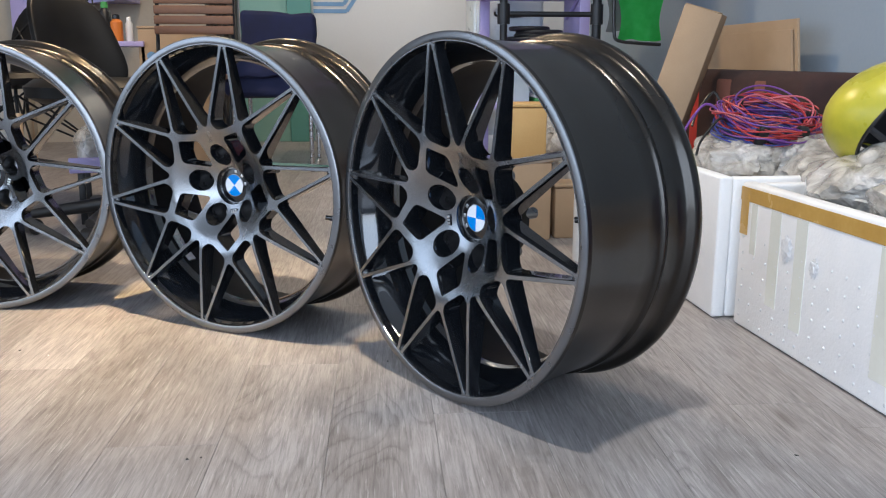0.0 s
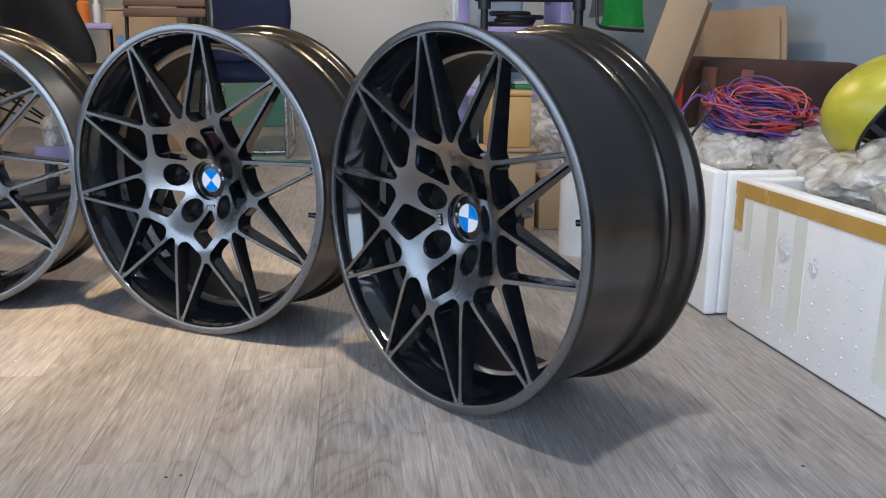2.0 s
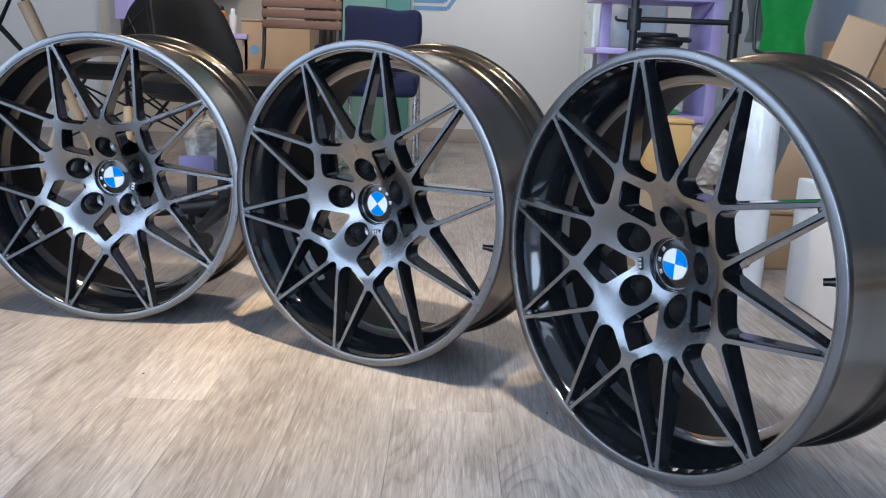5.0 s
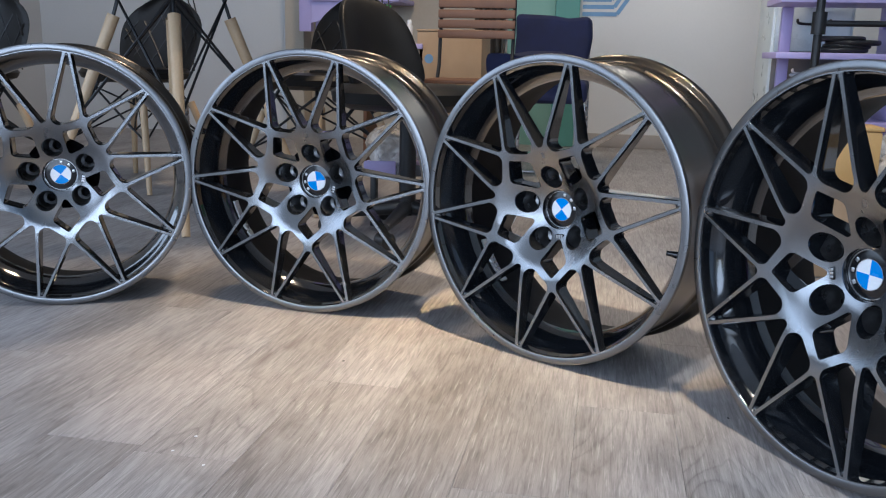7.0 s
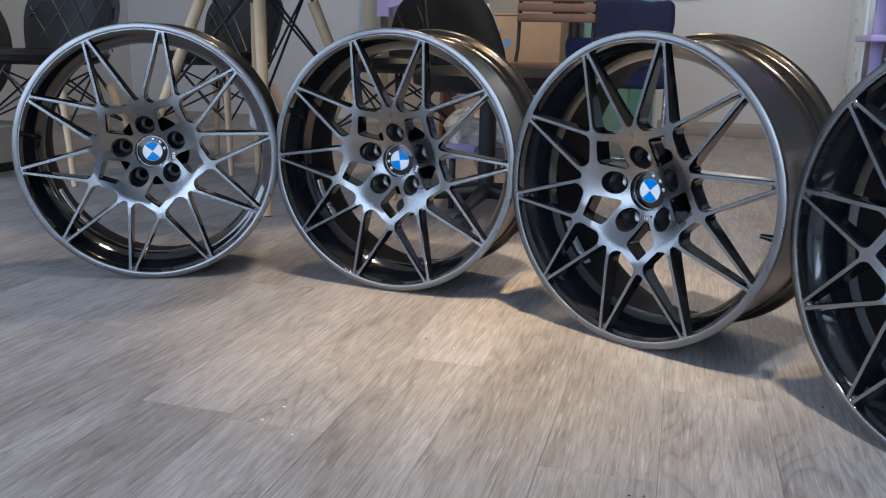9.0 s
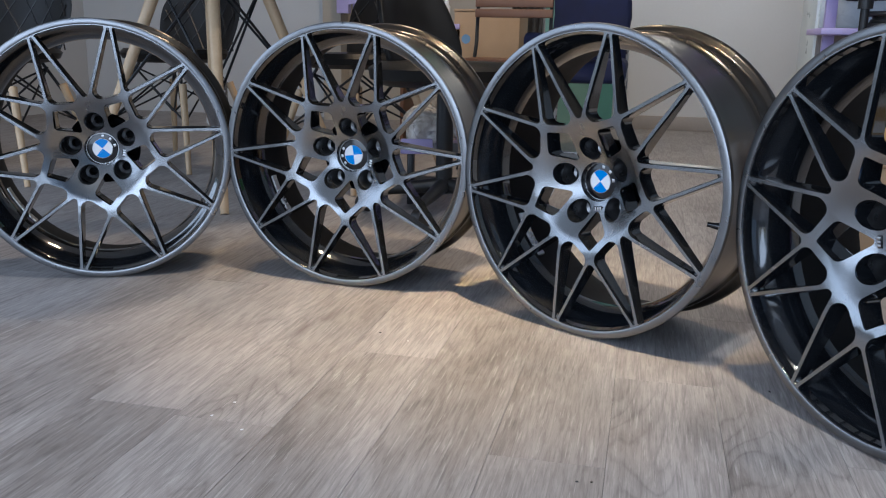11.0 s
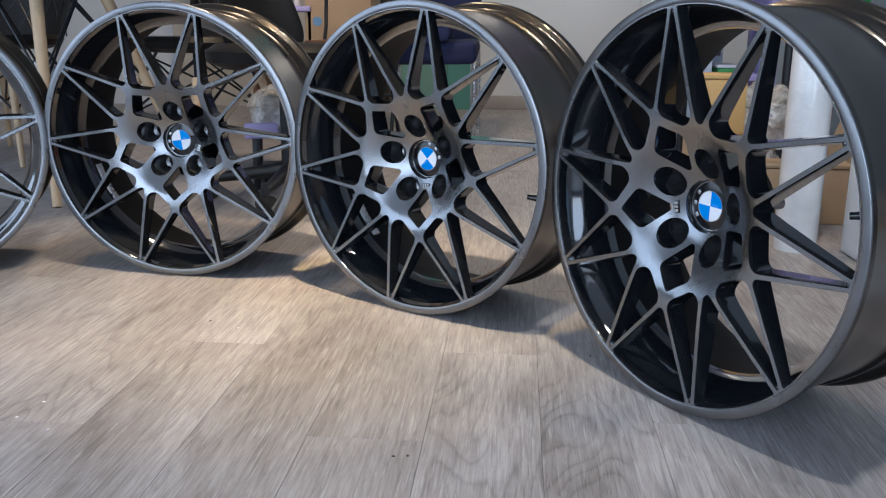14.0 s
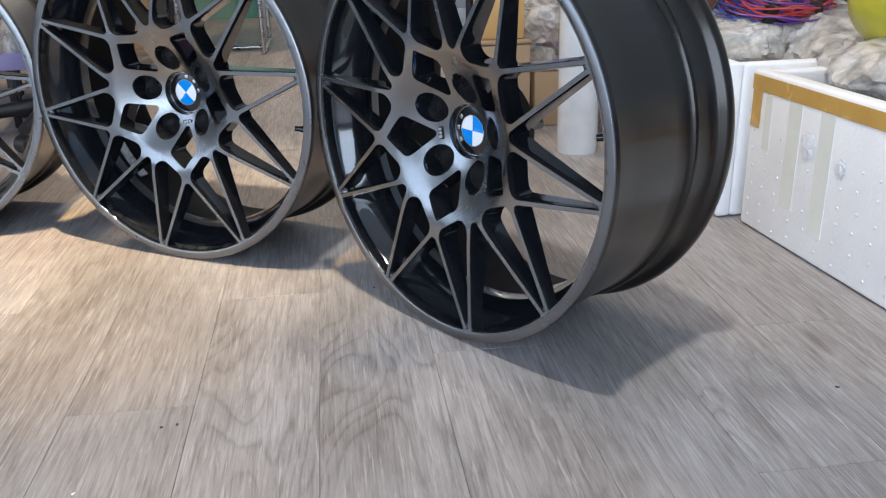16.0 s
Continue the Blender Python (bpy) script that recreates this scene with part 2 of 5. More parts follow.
def wheel_openings():
    """Outlines of all holes in the spoke face, and the depth behind the face to which each runs."""
    loops = []
    for k in range(10):
        n = NODE[k]
        ta, tb = polar(R_TIP + 0.004, TIP[k] + 0.90), polar(R_TIP + 0.004, TIP[(k + 1) % 10] - 0.90)
        # gap between the arms of one node, closed by the rim
        da, db = (ta - n).normalized(), (tb - n).normalized()
        na, nb = Vector((-da.y, da.x)), Vector((db.y, -db.x))
        apex = meet(n + na * HALF, da, n + nb * HALF, db)
        a_end, b_end = ta + na * HALF, tb + nb * HALF
        rim = 0.2580
        a_rim, b_rim = a_end.normalized() * rim, b_end.normalized() * rim
        a0, a1 = math.degrees(math.atan2(a_rim.y, a_rim.x)), math.degrees(math.atan2(b_rim.y, b_rim.x))
        a1 += 360 if a1 < a0 else 0
        arc = [polar(rim, a0 + (a1 - a0) * j / 6) for j in range(7)]
        loops.append(ccw(rounded([apex] + arc, [0.0075, 0.003] + [0.001] * 5 + [0.003])))
        # gap between the two arms of one tip
        nxt = NODE[(k + 1) % 10]
        tip_a, tip_b = polar(R_TIP + 0.004, TIP[(k + 1) % 10] - 0.90), polar(R_TIP + 0.004, TIP[(k + 1) % 10] + 0.90)
        da, db = (tip_a - n).normalized(), (tip_b - nxt).normalized()
        na, nb = Vector((-da.y, da.x)), Vector((db.y, -db.x))
        link = (nxt - n).normalized()
        out = Vector((link.y, -link.x))
        base = n + out * 0.0036
        top = meet(n + na * HALF, da, nxt + nb * HALF, db)
        ca = meet(n + na * HALF, da, base, link)
        cb = meet(nxt + nb * HALF, db, base, link)
        lim = 0.2555
        if top.length > lim:
            mid = polar(lim, TIP[(k + 1) % 10])
            t = Vector((-mid.y, mid.x)).normalized()
            corners = [ca, meet(mid, t, n + na * HALF, da), meet(mid, t, nxt + nb * HALF, db), cb]
            loops.append(ccw(rounded(corners, [0.0160, 0.0006, 0.0006, 0.0160])))
        else:
            loops.append(ccw(rounded([ca, top, cb], [0.0160, 0.0006, 0.0160])))
    for k in range(5):
        axis = 72 * k + 54
        u, v = polar(1, axis), polar(1, axis + 90)
        loops.append(ccw(rounded([u * 0.1180, u * 0.0900 + v * 0.0300, u * 0.0480, u * 0.0900 - v * 0.0300], [0.004, 0.009, 0.006, 0.009], 0.004)))
        lug = polar(0.060, axis + 36)
        loops.append([lug + polar(0.0205, 15 * j) for j in range(24)])
    loops.append([polar(0.0355, 10 * j) for j in range(36)])
    return loops


def plate(outer, loops, height, flip):
    """A face in the wheel's plane with holes, lifted to its height."""
    pts, edges = [], []
    for loop in [outer] + loops:
        s = len(pts)
        pts += loop
        edges += [(s + i, s + (i + 1) % len(loop)) for i in range(len(loop))]
    for r in (0.043, 0.050, 0.060, 0.068, 0.075, 0.083, 0.090, 0.098, 0.105, 0.113, 0.120):
        for j in range(90):
            p = polar(r, 4 * j + 1)
            if not any(inside(p, lp) for lp in loops):
                pts.append(p)
    res = geometry.delaunay_2d_cdt(pts, edges, [], 0, 1e-6)
    bm = bmesh.new()
    vs = [bm.verts.new((p.x, height(p.length), p.y)) for p in res[0]]
    for f in res[2]:
        c = sum((res[0][i] for i in f), Vector((0, 0))) / len(f)
        if c.length > outer[0].length or any(inside(c, lp) for lp in loops):
            continue
        bm.faces.new([vs[i] for i in (f if flip else f[::-1])])
    for v in [v for v in bm.verts if not v.link_faces]:
        bm.verts.remove(v)
    return bm


def build_wheel():
    wheel = thing("alloy_wheel", Matrix(), "black alloy car wheel with machined star spokes standing on wood floor", "car wheel", "set of four alloy wheels")
    loops = wheel_openings()
    ring = [polar(0.2592, 2.5 * j) for j in range(144)]
    # machined face
    face = plate(ring, loops, lambda r: dish(r), False)
    part("spoke_face", face, M_MACHINED, wheel, "machined dark silver spoke face")
    # gloss black sides and back of the spokes
    bm = bmesh.new()
    back = []
    for loop in loops:
        steps = [(0.0, 0.0), (0.0007, 0.0010), (0.0014, 0.006), (0.0030, 0.015)]
        rows = []
        for d, h in steps:
            lp = inset(loop, d) if d else loop
            rows.append([bm.verts.new((p.x, dish(q.length) + h * (1.0 + 2.1 * (1 - q.length / 0.258)), p.y)) for p, q in zip(lp, loop)])
        n = len(loop)
        for a, b in zip(rows, rows[1:]):
            for i in range(n):
                bm.faces.new((a[i], a[(i + 1) % n], b[(i + 1) % n], b[i]))
        back.append(inset(loop, 0.0030))
    part("spoke_body", bm, M_GLOSS_BLACK, wheel, "gloss black painted spoke sides")
    rear = plate([polar(0.2592, 2.5 * j) for j in range(144)], back, lambda r: dish(r) + 0.015 * (1.0 + 2.1 * (1 - r / 0.258)), True)
    part("spoke_back", rear, M_GLOSS_BLACK, wheel)
    # machined lip and painted barrel
    lip_profile = [(0.0000, 0.2592), (-0.0005, 0.2599), (-0.0006, 0.2630), (-0.0006, 0.2700), (0.0002, 0.2714), (0.0018, 0.2720)]
    part("rim_lip", lathe_bm(lip_profile, 144, axis="y"), M_LIP, wheel, "machined outer rim lip")
    outer = [(0.0018, 0.2720), (0.0090, 0.2720), (0.0115, 0.2695), (0.0135, 0.2655), (0.0220, 0.2640), (0.0600, 0.2610), (0.1344, 0.2575), (0.1606, 0.2565), (0.1641, 0.2580),
             (0.1668, 0.2615), (0.1698, 0.2622), (0.1729, 0.2605), (0.1764, 0.2575), (0.1816, 0.2565), (0.1974, 0.2575), (0.2123, 0.2595), (0.2162, 0.2630), (0.2184, 0.2690), (0.2219, 0.2722), (0.2289, 0.2735), (0.2341, 0.2725), (0.2372, 0.2690), (0.2376, 0.2630)]
    inner = [(0.2359, 0.2590), (0.2289, 0.2555), (0.2184, 0.2510), (0.1825, 0.2430), (0.1475, 0.2370), (0.1125, 0.2325), (0.0906, 0.2300), (0.0827, 0.2290), (0.0740, 0.2293), (0.0688, 0.2300), (0.0635, 0.2312), (0.0580, 0.2330), (0.0520, 0.2352), (0.0460, 0.2378), (0.0400, 0.2407), (0.0350, 0.2436), (0.0300, 0.2467), (0.0260, 0.2493), (0.0220, 0.2516), (0.0180, 0.2537), (0.0140, 0.2555), (0.0100, 0.2569), (0.0060, 0.2580), (0.0012, 0.2588)]
    part("barrel", lathe_bm(outer, 144, axis="y"), M_BARREL, wheel, "satin graphite painted barrel")
    part("inner_barrel", lathe_bm([outer[-1]] + inner[:8] , 144, axis="y"), M_INNER, wheel, "satin black inside of the barrel")
    part("rim_well", lathe_bm(inner[7:], 144, axis="y"), M_GLOSS_BLACK, wheel, "gloss black front well behind the lip")
    # hub
    part("hub_pad", lathe_bm([(0.074, 0.076), (0.104, 0.066), (0.106, 0.034), (0.098, 0.034), (0.098, 0.0)], 48, axis="y"), M_INNER, wheel)
    for k in range(5):
        lug = polar(0.060, 72 * k + 90)
        bm = lathe_bm([(0.0430, 0.0190), (0.080, 0.0150), (0.083, 0.0090), (0.120, 0.0085)], 24, axis="y")
        bmesh.ops.translate(bm, verts=bm.verts[:], vec=(lug.x, 0, lug.y))
        part("lug_seat", bm, M_LUG, wheel)
    cap = part("centre_cap", lathe_bm([(0.072, 0.0348), (0.0605, 0.0348), (0.0590, 0.0335), (0.0584, 0.0320), (0.0580, 0.0)], 64, axis="y"), M_BADGE_BLACK, wheel, "black centre cap with a blue and white roundel")
    for q in range(4):
        bm = bmesh.new()
        loop = [Vector((0, 0))] + [polar(0.0200, 90 * q + 10 * j) for j in range(10)]
        f = bm.faces.new([bm.verts.new((p.x, 0.0571, p.y)) for p in loop][::-1])
        ext = bmesh.ops.extrude_face_region(bm, geom=[f])
        bmesh.ops.translate(bm, verts=[v for v in ext["geom"] if isinstance(v, bmesh.types.BMVert)], vec=(0, 0.0012, 0))
        bmesh.ops.recalc_face_normals(bm, faces=bm.faces[:])
        part("roundel_quarter", bm, M_BADGE_BLUE if q % 2 else M_WHITE, cap, "blue badge quarter" if q % 2 else "white badge quarter", False)
    part("roundel_ring", lathe_bm([(0.0582, 0.0200), (0.0568, 0.0203), (0.0568, 0.0210), (0.0582, 0.0213)], 48, axis="y"), M_STEEL, cap)
    part("cap_ring", lathe_bm([(0.0590, 0.0318), (0.0575, 0.0322), (0.0575, 0.0332), (0.0595, 0.0338)], 64, axis="y"), M_STEEL, cap)
    # short bars in place of the lettering round the roundel
    for a in (55, 90, 125):
        bm = box_bm((-0.0030, 0.0568, 0.0238), (0.0030, 0.0582, 0.0292), 0.0008)
        bmesh.ops.rotate(bm, verts=bm.verts[:], cent=(0, 0, 0), matrix=Matrix.Rotation(radians(a - 90), 3, "Y"))
        part("lettering_bar", bm, M_STEEL, cap)
    # small emblem plate, valve and balance weights
    u = polar(1, 126 + 72)
    spin = Matrix.Rotation(radians(-(126 + 72)), 3, "Y")
    bm = box_bm((-0.0050, -0.0006, -0.0085), (0.0050, 0.0008, 0.0085), 0.0012)
    bmesh.ops.rotate(bm, verts=bm.verts[:], cent=(0, 0, 0), matrix=spin)
    bmesh.ops.translate(bm, verts=bm.verts[:], vec=(u.x * 0.0475, 0.0428, u.y * 0.0475))
    emblem = part("emblem_plate", bm, M_BADGE_BLACK, wheel, "small dark emblem plate with bright bars")
    for z in (-0.0050, 0.0, 0.0050):
        bm = box_bm((-0.0034, -0.0012, z - 0.0017), (0.0034, 0.0, z + 0.0017), 0.0004)
        bmesh.ops.rotate(bm, verts=bm.verts[:], cent=(0, 0, 0), matrix=spin)
        bmesh.ops.translate(bm, verts=bm.verts[:], vec=(u.x * 0.0475, 0.0428, u.y * 0.0475))
        part("emblem_bar", bm, M_STEEL, emblem)
    v = polar(1, 305)
    part("valve", tube_bm([(v.x * 0.2425, 0.040, v.y * 0.2425), (v.x * 0.230, 0.033, v.y * 0.230), (v.x * 0.225, 0.030, v.y * 0.225)], 0.0042, 12, radii=[0.0065, 0.0042, 0.0042]), M_BADGE_BLACK, wheel, "black tyre valve")
    for k in range(10):
        bm = bmesh.new()
        m = Matrix.Rotation(radians(-TIP[k]), 4, "Y") @ Matrix.Translation((0.2525, 0.0135, 0)) @ Matrix.Diagonal((0.0075, 0.0125, 0.0100, 1))
        bmesh.ops.create_uvsphere(bm, u_segments=16, v_segments=10, radius=1.0, matrix=m)
        part("spoke_root", bm, M_GLOSS_BLACK, wheel)
    for k in range(9):
        a = 124 + 2.6 * k
        bm = box_bm((-0.0052, -0.009, -0.0030), (0.0052, 0.009, 0.0030), 0.001)
        bmesh.ops.transform(bm, verts=bm.verts[:], matrix=Matrix.Rotation(radians(-a), 4, "Y") @ Matrix.Translation((0.2300, 0.102, 0)) @ Matrix.Rotation(radians(90), 4, "Y"))
        part("balance_weight", bm, M_STEEL, wheel, "small silver balance weight")
    return wheel


# centre x, y, heading and spin of each wheel's face
WHEELS = [(0.0569, 1.2245, -55.12, 63.24), (-0.3418, 1.5834, -30.28, 81.35), (-0.8452, 1.7689, -5.91, 73.56), (-1.3558, 1.6863, 23.61, 80.62)]


def wheel_pose(x, y, heading, spin):
    return Matrix.Translation((x, y, 0.2735)) @ Matrix.Rotation(radians(heading), 4, "Z") @ Matrix.Rotation(radians(-spin), 4, "Y")


def turn_part(root, name, degrees):
    """Each centre cap and valve sits at its own angle, whatever the spokes do."""
    for o in root.children:
        if o.name.startswith(name):
            o.matrix_basis = Matrix.Rotation(radians(-degrees), 4, "Y")


wheel = build_wheel()
wheel.matrix_basis = wheel_pose(*WHEELS[0])
turn_part(wheel, "centre_cap", 88 - WHEELS[0][3])
turn_part(wheel, "emblem_plate", -72)
turn_part(wheel, "balance_weight", 105)
for row, angle, valve_angle, emblem_turn in zip(WHEELS[1:], (-45, 98, -40), (-10, 160, 172), (0, 72, 72)):
    other = copy_thing(wheel, wheel_pose(*row))
    turn_part(other, "centre_cap", angle - row[3])
    turn_part(other, "emblem_plate", emblem_turn)
    turn_part(other, "balance_weight", 0)
    turn_part(other, "valve", valve_angle - 305 - row[3])

# ---- the room ----
def wood_floor_material():
    m = Mat("oak_plank_laminate", (0.33, 0.27, 0.225), 0.42)
    info = m.t.nodes.new("ShaderNodeObjectInfo")
    shift = m.node("ShaderNodeCombineXYZ", X=m.math("MULTIPLY", info.outputs["Random"], 7.3), Y=m.math("MULTIPLY", info.outputs["Random"], 31.0))
    add = m.t.nodes.new("ShaderNodeVectorMath")
    m.t.links.new(m.t.nodes.new("ShaderNodeTexCoord").outputs["Object"], add.inputs[0])
    m.t.links.new(shift.outputs[0], add.inputs[1])

    def stretched(sx, sy):
        n = m.t.nodes.new("ShaderNodeMapping")
        n.inputs["Scale"].default_value = (sx, sy, 1)
        m.t.links.new(add.outputs[0], n.inputs["Vector"])
        return n.outputs["Vector"]

    figure = m.noise(1.0, 2, stretched(10.0, 1.5), 0.4, 0.6)
    jitter = m.math("MULTIPLY", m.noise(1.0, 4, stretched(120, 16), 0.65), 0.34)
    rings = m.math("FRACT", m.math("ADD", m.math("MULTIPLY", figure, 15.0), jitter))
    rings = m.ramp(rings, [(0.0, 0.34), (0.16, 0.84), (0.60, 1.10), (0.86, 1.0), (1.0, 0.40)])
    zone = m.ramp(m.noise(1.0, 2, stretched(4.5, 1.5), 0.5), [(0.42, 0.08), (0.62, 0.46)])
    fibre = m.noise(1.0, 6, stretched(165, 11.0), 0.72, 0.5)
    pores = m.noise(1.0, 4, stretched(330, 9), 0.62)
    brushed = m.noise(1.0, 5, stretched(230, 11.0), 0.6, 0.3)
    patch = m.noise(1.0, 4, stretched(6, 2.0), 0.6)
    wash = m.noise(1.0, 4, stretched(16, 9), 0.62, 0.6)
    c = m.ramp(patch, [(0.30, (0.208, 0.188, 0.178)), (0.50, (0.288, 0.268, 0.260)), (0.72, (0.372, 0.354, 0.350))])
    c = m.mix(zone, c, m.mix(1.0, c, rings, "MULTIPLY"))
    c = m.mix(0.36, c, m.mix(1.0, c, m.ramp(fibre, [(0.38, 0.36), (0.58, 1.28)]), "MULTIPLY"))
    c = m.mix(0.34, c, m.mix(1.0, c, m.ramp(pores, [(0.36, 0.35), (0.5, 1.0)]), "MULTIPLY"))
    c = m.mix(m.ramp(brushed, [(0.58, 0.0), (0.66, 0.46)]), c, (0.50, 0.480, 0.472))
    c = m.mix(m.ramp(wash, [(0.52, 0.0), (0.74, 0.30)]), c, (0.40, 0.390, 0.388))
    knot = m.node("ShaderNodeTexVoronoi", Scale=1.0)
    m.t.links.new(stretched(6.2, 1.6), knot.inputs["Vector"])
    c = m.mix(m.ramp(knot.outputs["Distance"], [(0.02, 0.62), (0.09, 0.0)]), c, (0.10, 0.082, 0.072))
    tone = m.ramp(info.outputs["Random"], [(0.0, 0.90), (1.0, 1.06)])
    m.put("Base Color", m.mix(1.0, c, tone, "MULTIPLY"))
    m.put("Roughness", m.ramp(fibre, [(0.3, 0.52), (0.7, 0.36)]))
    m.bump(fibre, 0.22, 0.0006)
    return m.m


M_PLANK = wood_floor_material()
M_GAP = mottled("dark_joint", (0.09, 0.075, 0.065), (0.12, 0.10, 0.085), 0.8, 0, 20, 200, 0.0)
M_WALL = mottled("white_wall_paint", (0.585, 0.585, 0.58), (0.64, 0.64, 0.635), 0.75, 0, 1.2, 70, 0.10, 0.001)
M_SIDEWALL = mottled("pale_blue_wall_paint", (0.27, 0.33, 0.40), (0.32, 0.38, 0.45), 0.75, 0, 1.2, 70, 0.10, 0.001)
M_BEIGE = mottled("beige_wall_paint", (0.40, 0.35, 0.28), (0.47, 0.42, 0.34), 0.75, 0, 1.4, 70, 0.1)
M_BASEBOARD = mottled("grey_wood_baseboard", (0.30, 0.27, 0.24), (0.38, 0.34, 0.30), 0.5, 0, 6, 90, 0.1)
M_GREENPANEL = mottled("pale_green_paint", (0.20, 0.38, 0.31), (0.25, 0.43, 0.36), 0.55, 0, 2, 90, 0.05)
M_TEAL = mottled("teal_paint", (0.09, 0.26, 0.22), (0.11, 0.30, 0.25), 0.5, 0, 3, 90, 0.05)
M_BLUELINE = mottled("blue_paint_stripe", (0.14, 0.27, 0.46), (0.18, 0.32, 0.52), 0.6, 0, 6, 90, 0.05)
M_CURTAIN = mottled("grey_curtain_cloth", (0.13, 0.12, 0.11), (0.19, 0.175, 0.16), 0.9, 0, 9, 240, 0.3)
M_LILAC = mottled("lilac_painted_board", (0.40, 0.34, 0.62), (0.47, 0.41, 0.69), 0.45, 0, 5, 120, 0.06)
M_FOAM = mottled("white_polystyrene_foam", (0.82, 0.83, 0.84), (0.90, 0.90, 0.905), 0.45, 0, 14, 150, 0.35, 0.002)
M_PIPE = mottled("black_steel_pipe", (0.010, 0.011, 0.013), (0.020, 0.021, 0.024), 0.42, 0.3, 14, 200, 0.15)
M_BLACK = mottled("black_plastic", (0.010, 0.010, 0.011), (0.018, 0.018, 0.019), 0.4, 0, 12, 200, 0.1)
M_LEATHER = mottled("black_leatherette", (0.007, 0.0064, 0.006), (0.013, 0.012, 0.011), 0.42, 0, 10, 320, 0.25, Specular_IOR_Level=0.2)
M_PALEWOOD = mottled("pale_beech_wood", (0.46, 0.32, 0.18), (0.60, 0.44, 0.27), 0.45, 0, 7, 140, 0.1)
M_TEAK = mottled("brown_teak_slat", (0.11, 0.050, 0.024), (0.17, 0.082, 0.040), 0.5, 0, 8, 160, 0.15)
M_NAVY = mottled("navy_cloth", (0.008, 0.012, 0.045), (0.016, 0.022, 0.075), 0.9, 0, 12, 300, 0.4)
M_CARD = mottled("brown_cardboard", (0.34, 0.235, 0.14), (0.42, 0.30, 0.185), 0.8, 0, 7, 200, 0.15)
M_CARD_YELLOW = mottled("kraft_carton", (0.50, 0.30, 0.10), (0.58, 0.37, 0.14), 0.7, 0, 7, 200, 0.15)
M_TAPE = mottled("brown_packing_tape", (0.46, 0.27, 0.055), (0.56, 0.35, 0.09), 0.25, 0, 14, 120, 0.15)
M_PALETAPE = mottled("yellowed_clear_tape", (0.70, 0.71, 0.64), (0.78, 0.79, 0.73), 0.2, 0, 14, 120, 0.1)
M_PURPLE = mottled("purple_towelling", (0.055, 0.020, 0.115), (0.085, 0.032, 0.165), 0.95, 0, 22, 500, 0.6, 0.002)
M_GREENCLOTH = mottled("green_microfibre_cloth", (0.035, 0.38, 0.05), (0.08, 0.50, 0.11), 0.95, 0, 22, 500, 0.6, 0.002)
M_GREYCLOTH = mottled("grey_microfibre_cloth", (0.20, 0.21, 0.21), (0.28, 0.29, 0.29), 0.95, 0, 22, 500, 0.6, 0.002)
M_YELLOW = mottled("scratched_yellow_helmet_shell", (0.36, 0.34, 0.03), (0.54, 0.48, 0.035), 0.3, 0, 12, 60, 0.1)
M_RED = mottled("red_wire_sleeve", (0.34, 0.025, 0.025), (0.46, 0.05, 0.05), 0.4, 0, 12, 200, 0.1)
M_PINK = mottled("pink_wire_sleeve", (0.44, 0.09, 0.11), (0.54, 0.15, 0.17), 0.4, 0, 12, 200, 0.1)
M_BLUEWIRE = mottled("blue_wire_sleeve", (0.04, 0.06, 0.30), (0.07, 0.09, 0.42), 0.4, 0, 12, 200, 0.1)
M_VIOLET = mottled("violet_wire_sleeve", (0.12, 0.04, 0.22), (0.18, 0.06, 0.30), 0.4, 0, 12, 200, 0.1)
M_FABRIC = mottled("dark_brown_woven_cloth", (0.030, 0.014, 0.012), (0.055, 0.026, 0.022), 0.9, 0, 18, 400, 0.5, 0.002)
M_FABRIC_RED = mottled("red_woven_cloth", (0.42, 0.03, 0.02), (0.55, 0.05, 0.03), 0.9, 0, 18, 400, 0.5, 0.002)
M_FABRIC_RUST = mottled("rust_woven_cloth", (0.16, 0.06, 0.04), (0.22, 0.09, 0.06), 0.9, 0, 18, 400, 0.5, 0.002)
M_PAPER = mottled("white_print", (0.60, 0.60, 0.60), (0.70, 0.70, 0.70), 0.5, 0, 12, 160, 0.1)
M_ORANGE = mottled("orange_print", (0.62, 0.17, 0.02), (0.72, 0.23, 0.03), 0.5, 0, 12, 160, 0.1)
M_GREENPRINT = mottled("green_print", (0.05, 0.25, 0.05), (0.08, 0.33, 0.08), 0.5, 0, 12, 160, 0.1)
M_GREY = mottled("grey_plastic", (0.10, 0.095, 0.095), (0.15, 0.14, 0.14), 0.5, 0, 12, 160, 0.1)
M_BIN = mottled("frosted_white_plastic", (0.52, 0.58, 0.60), (0.62, 0.68, 0.70), 0.3, 0, 12, 160, 0.1)
M_RUBBER = mottled("tyre_rubber", (0.010, 0.010, 0.010), (0.018, 0.018, 0.018), 0.75, 0, 20, 220, 0.3)
M_SILVERSPOKE = mottled("silver_alloy", (0.45, 0.45, 0.46), (0.55, 0.55, 0.56), 0.3, 1.0, 12, 160, 0.05)


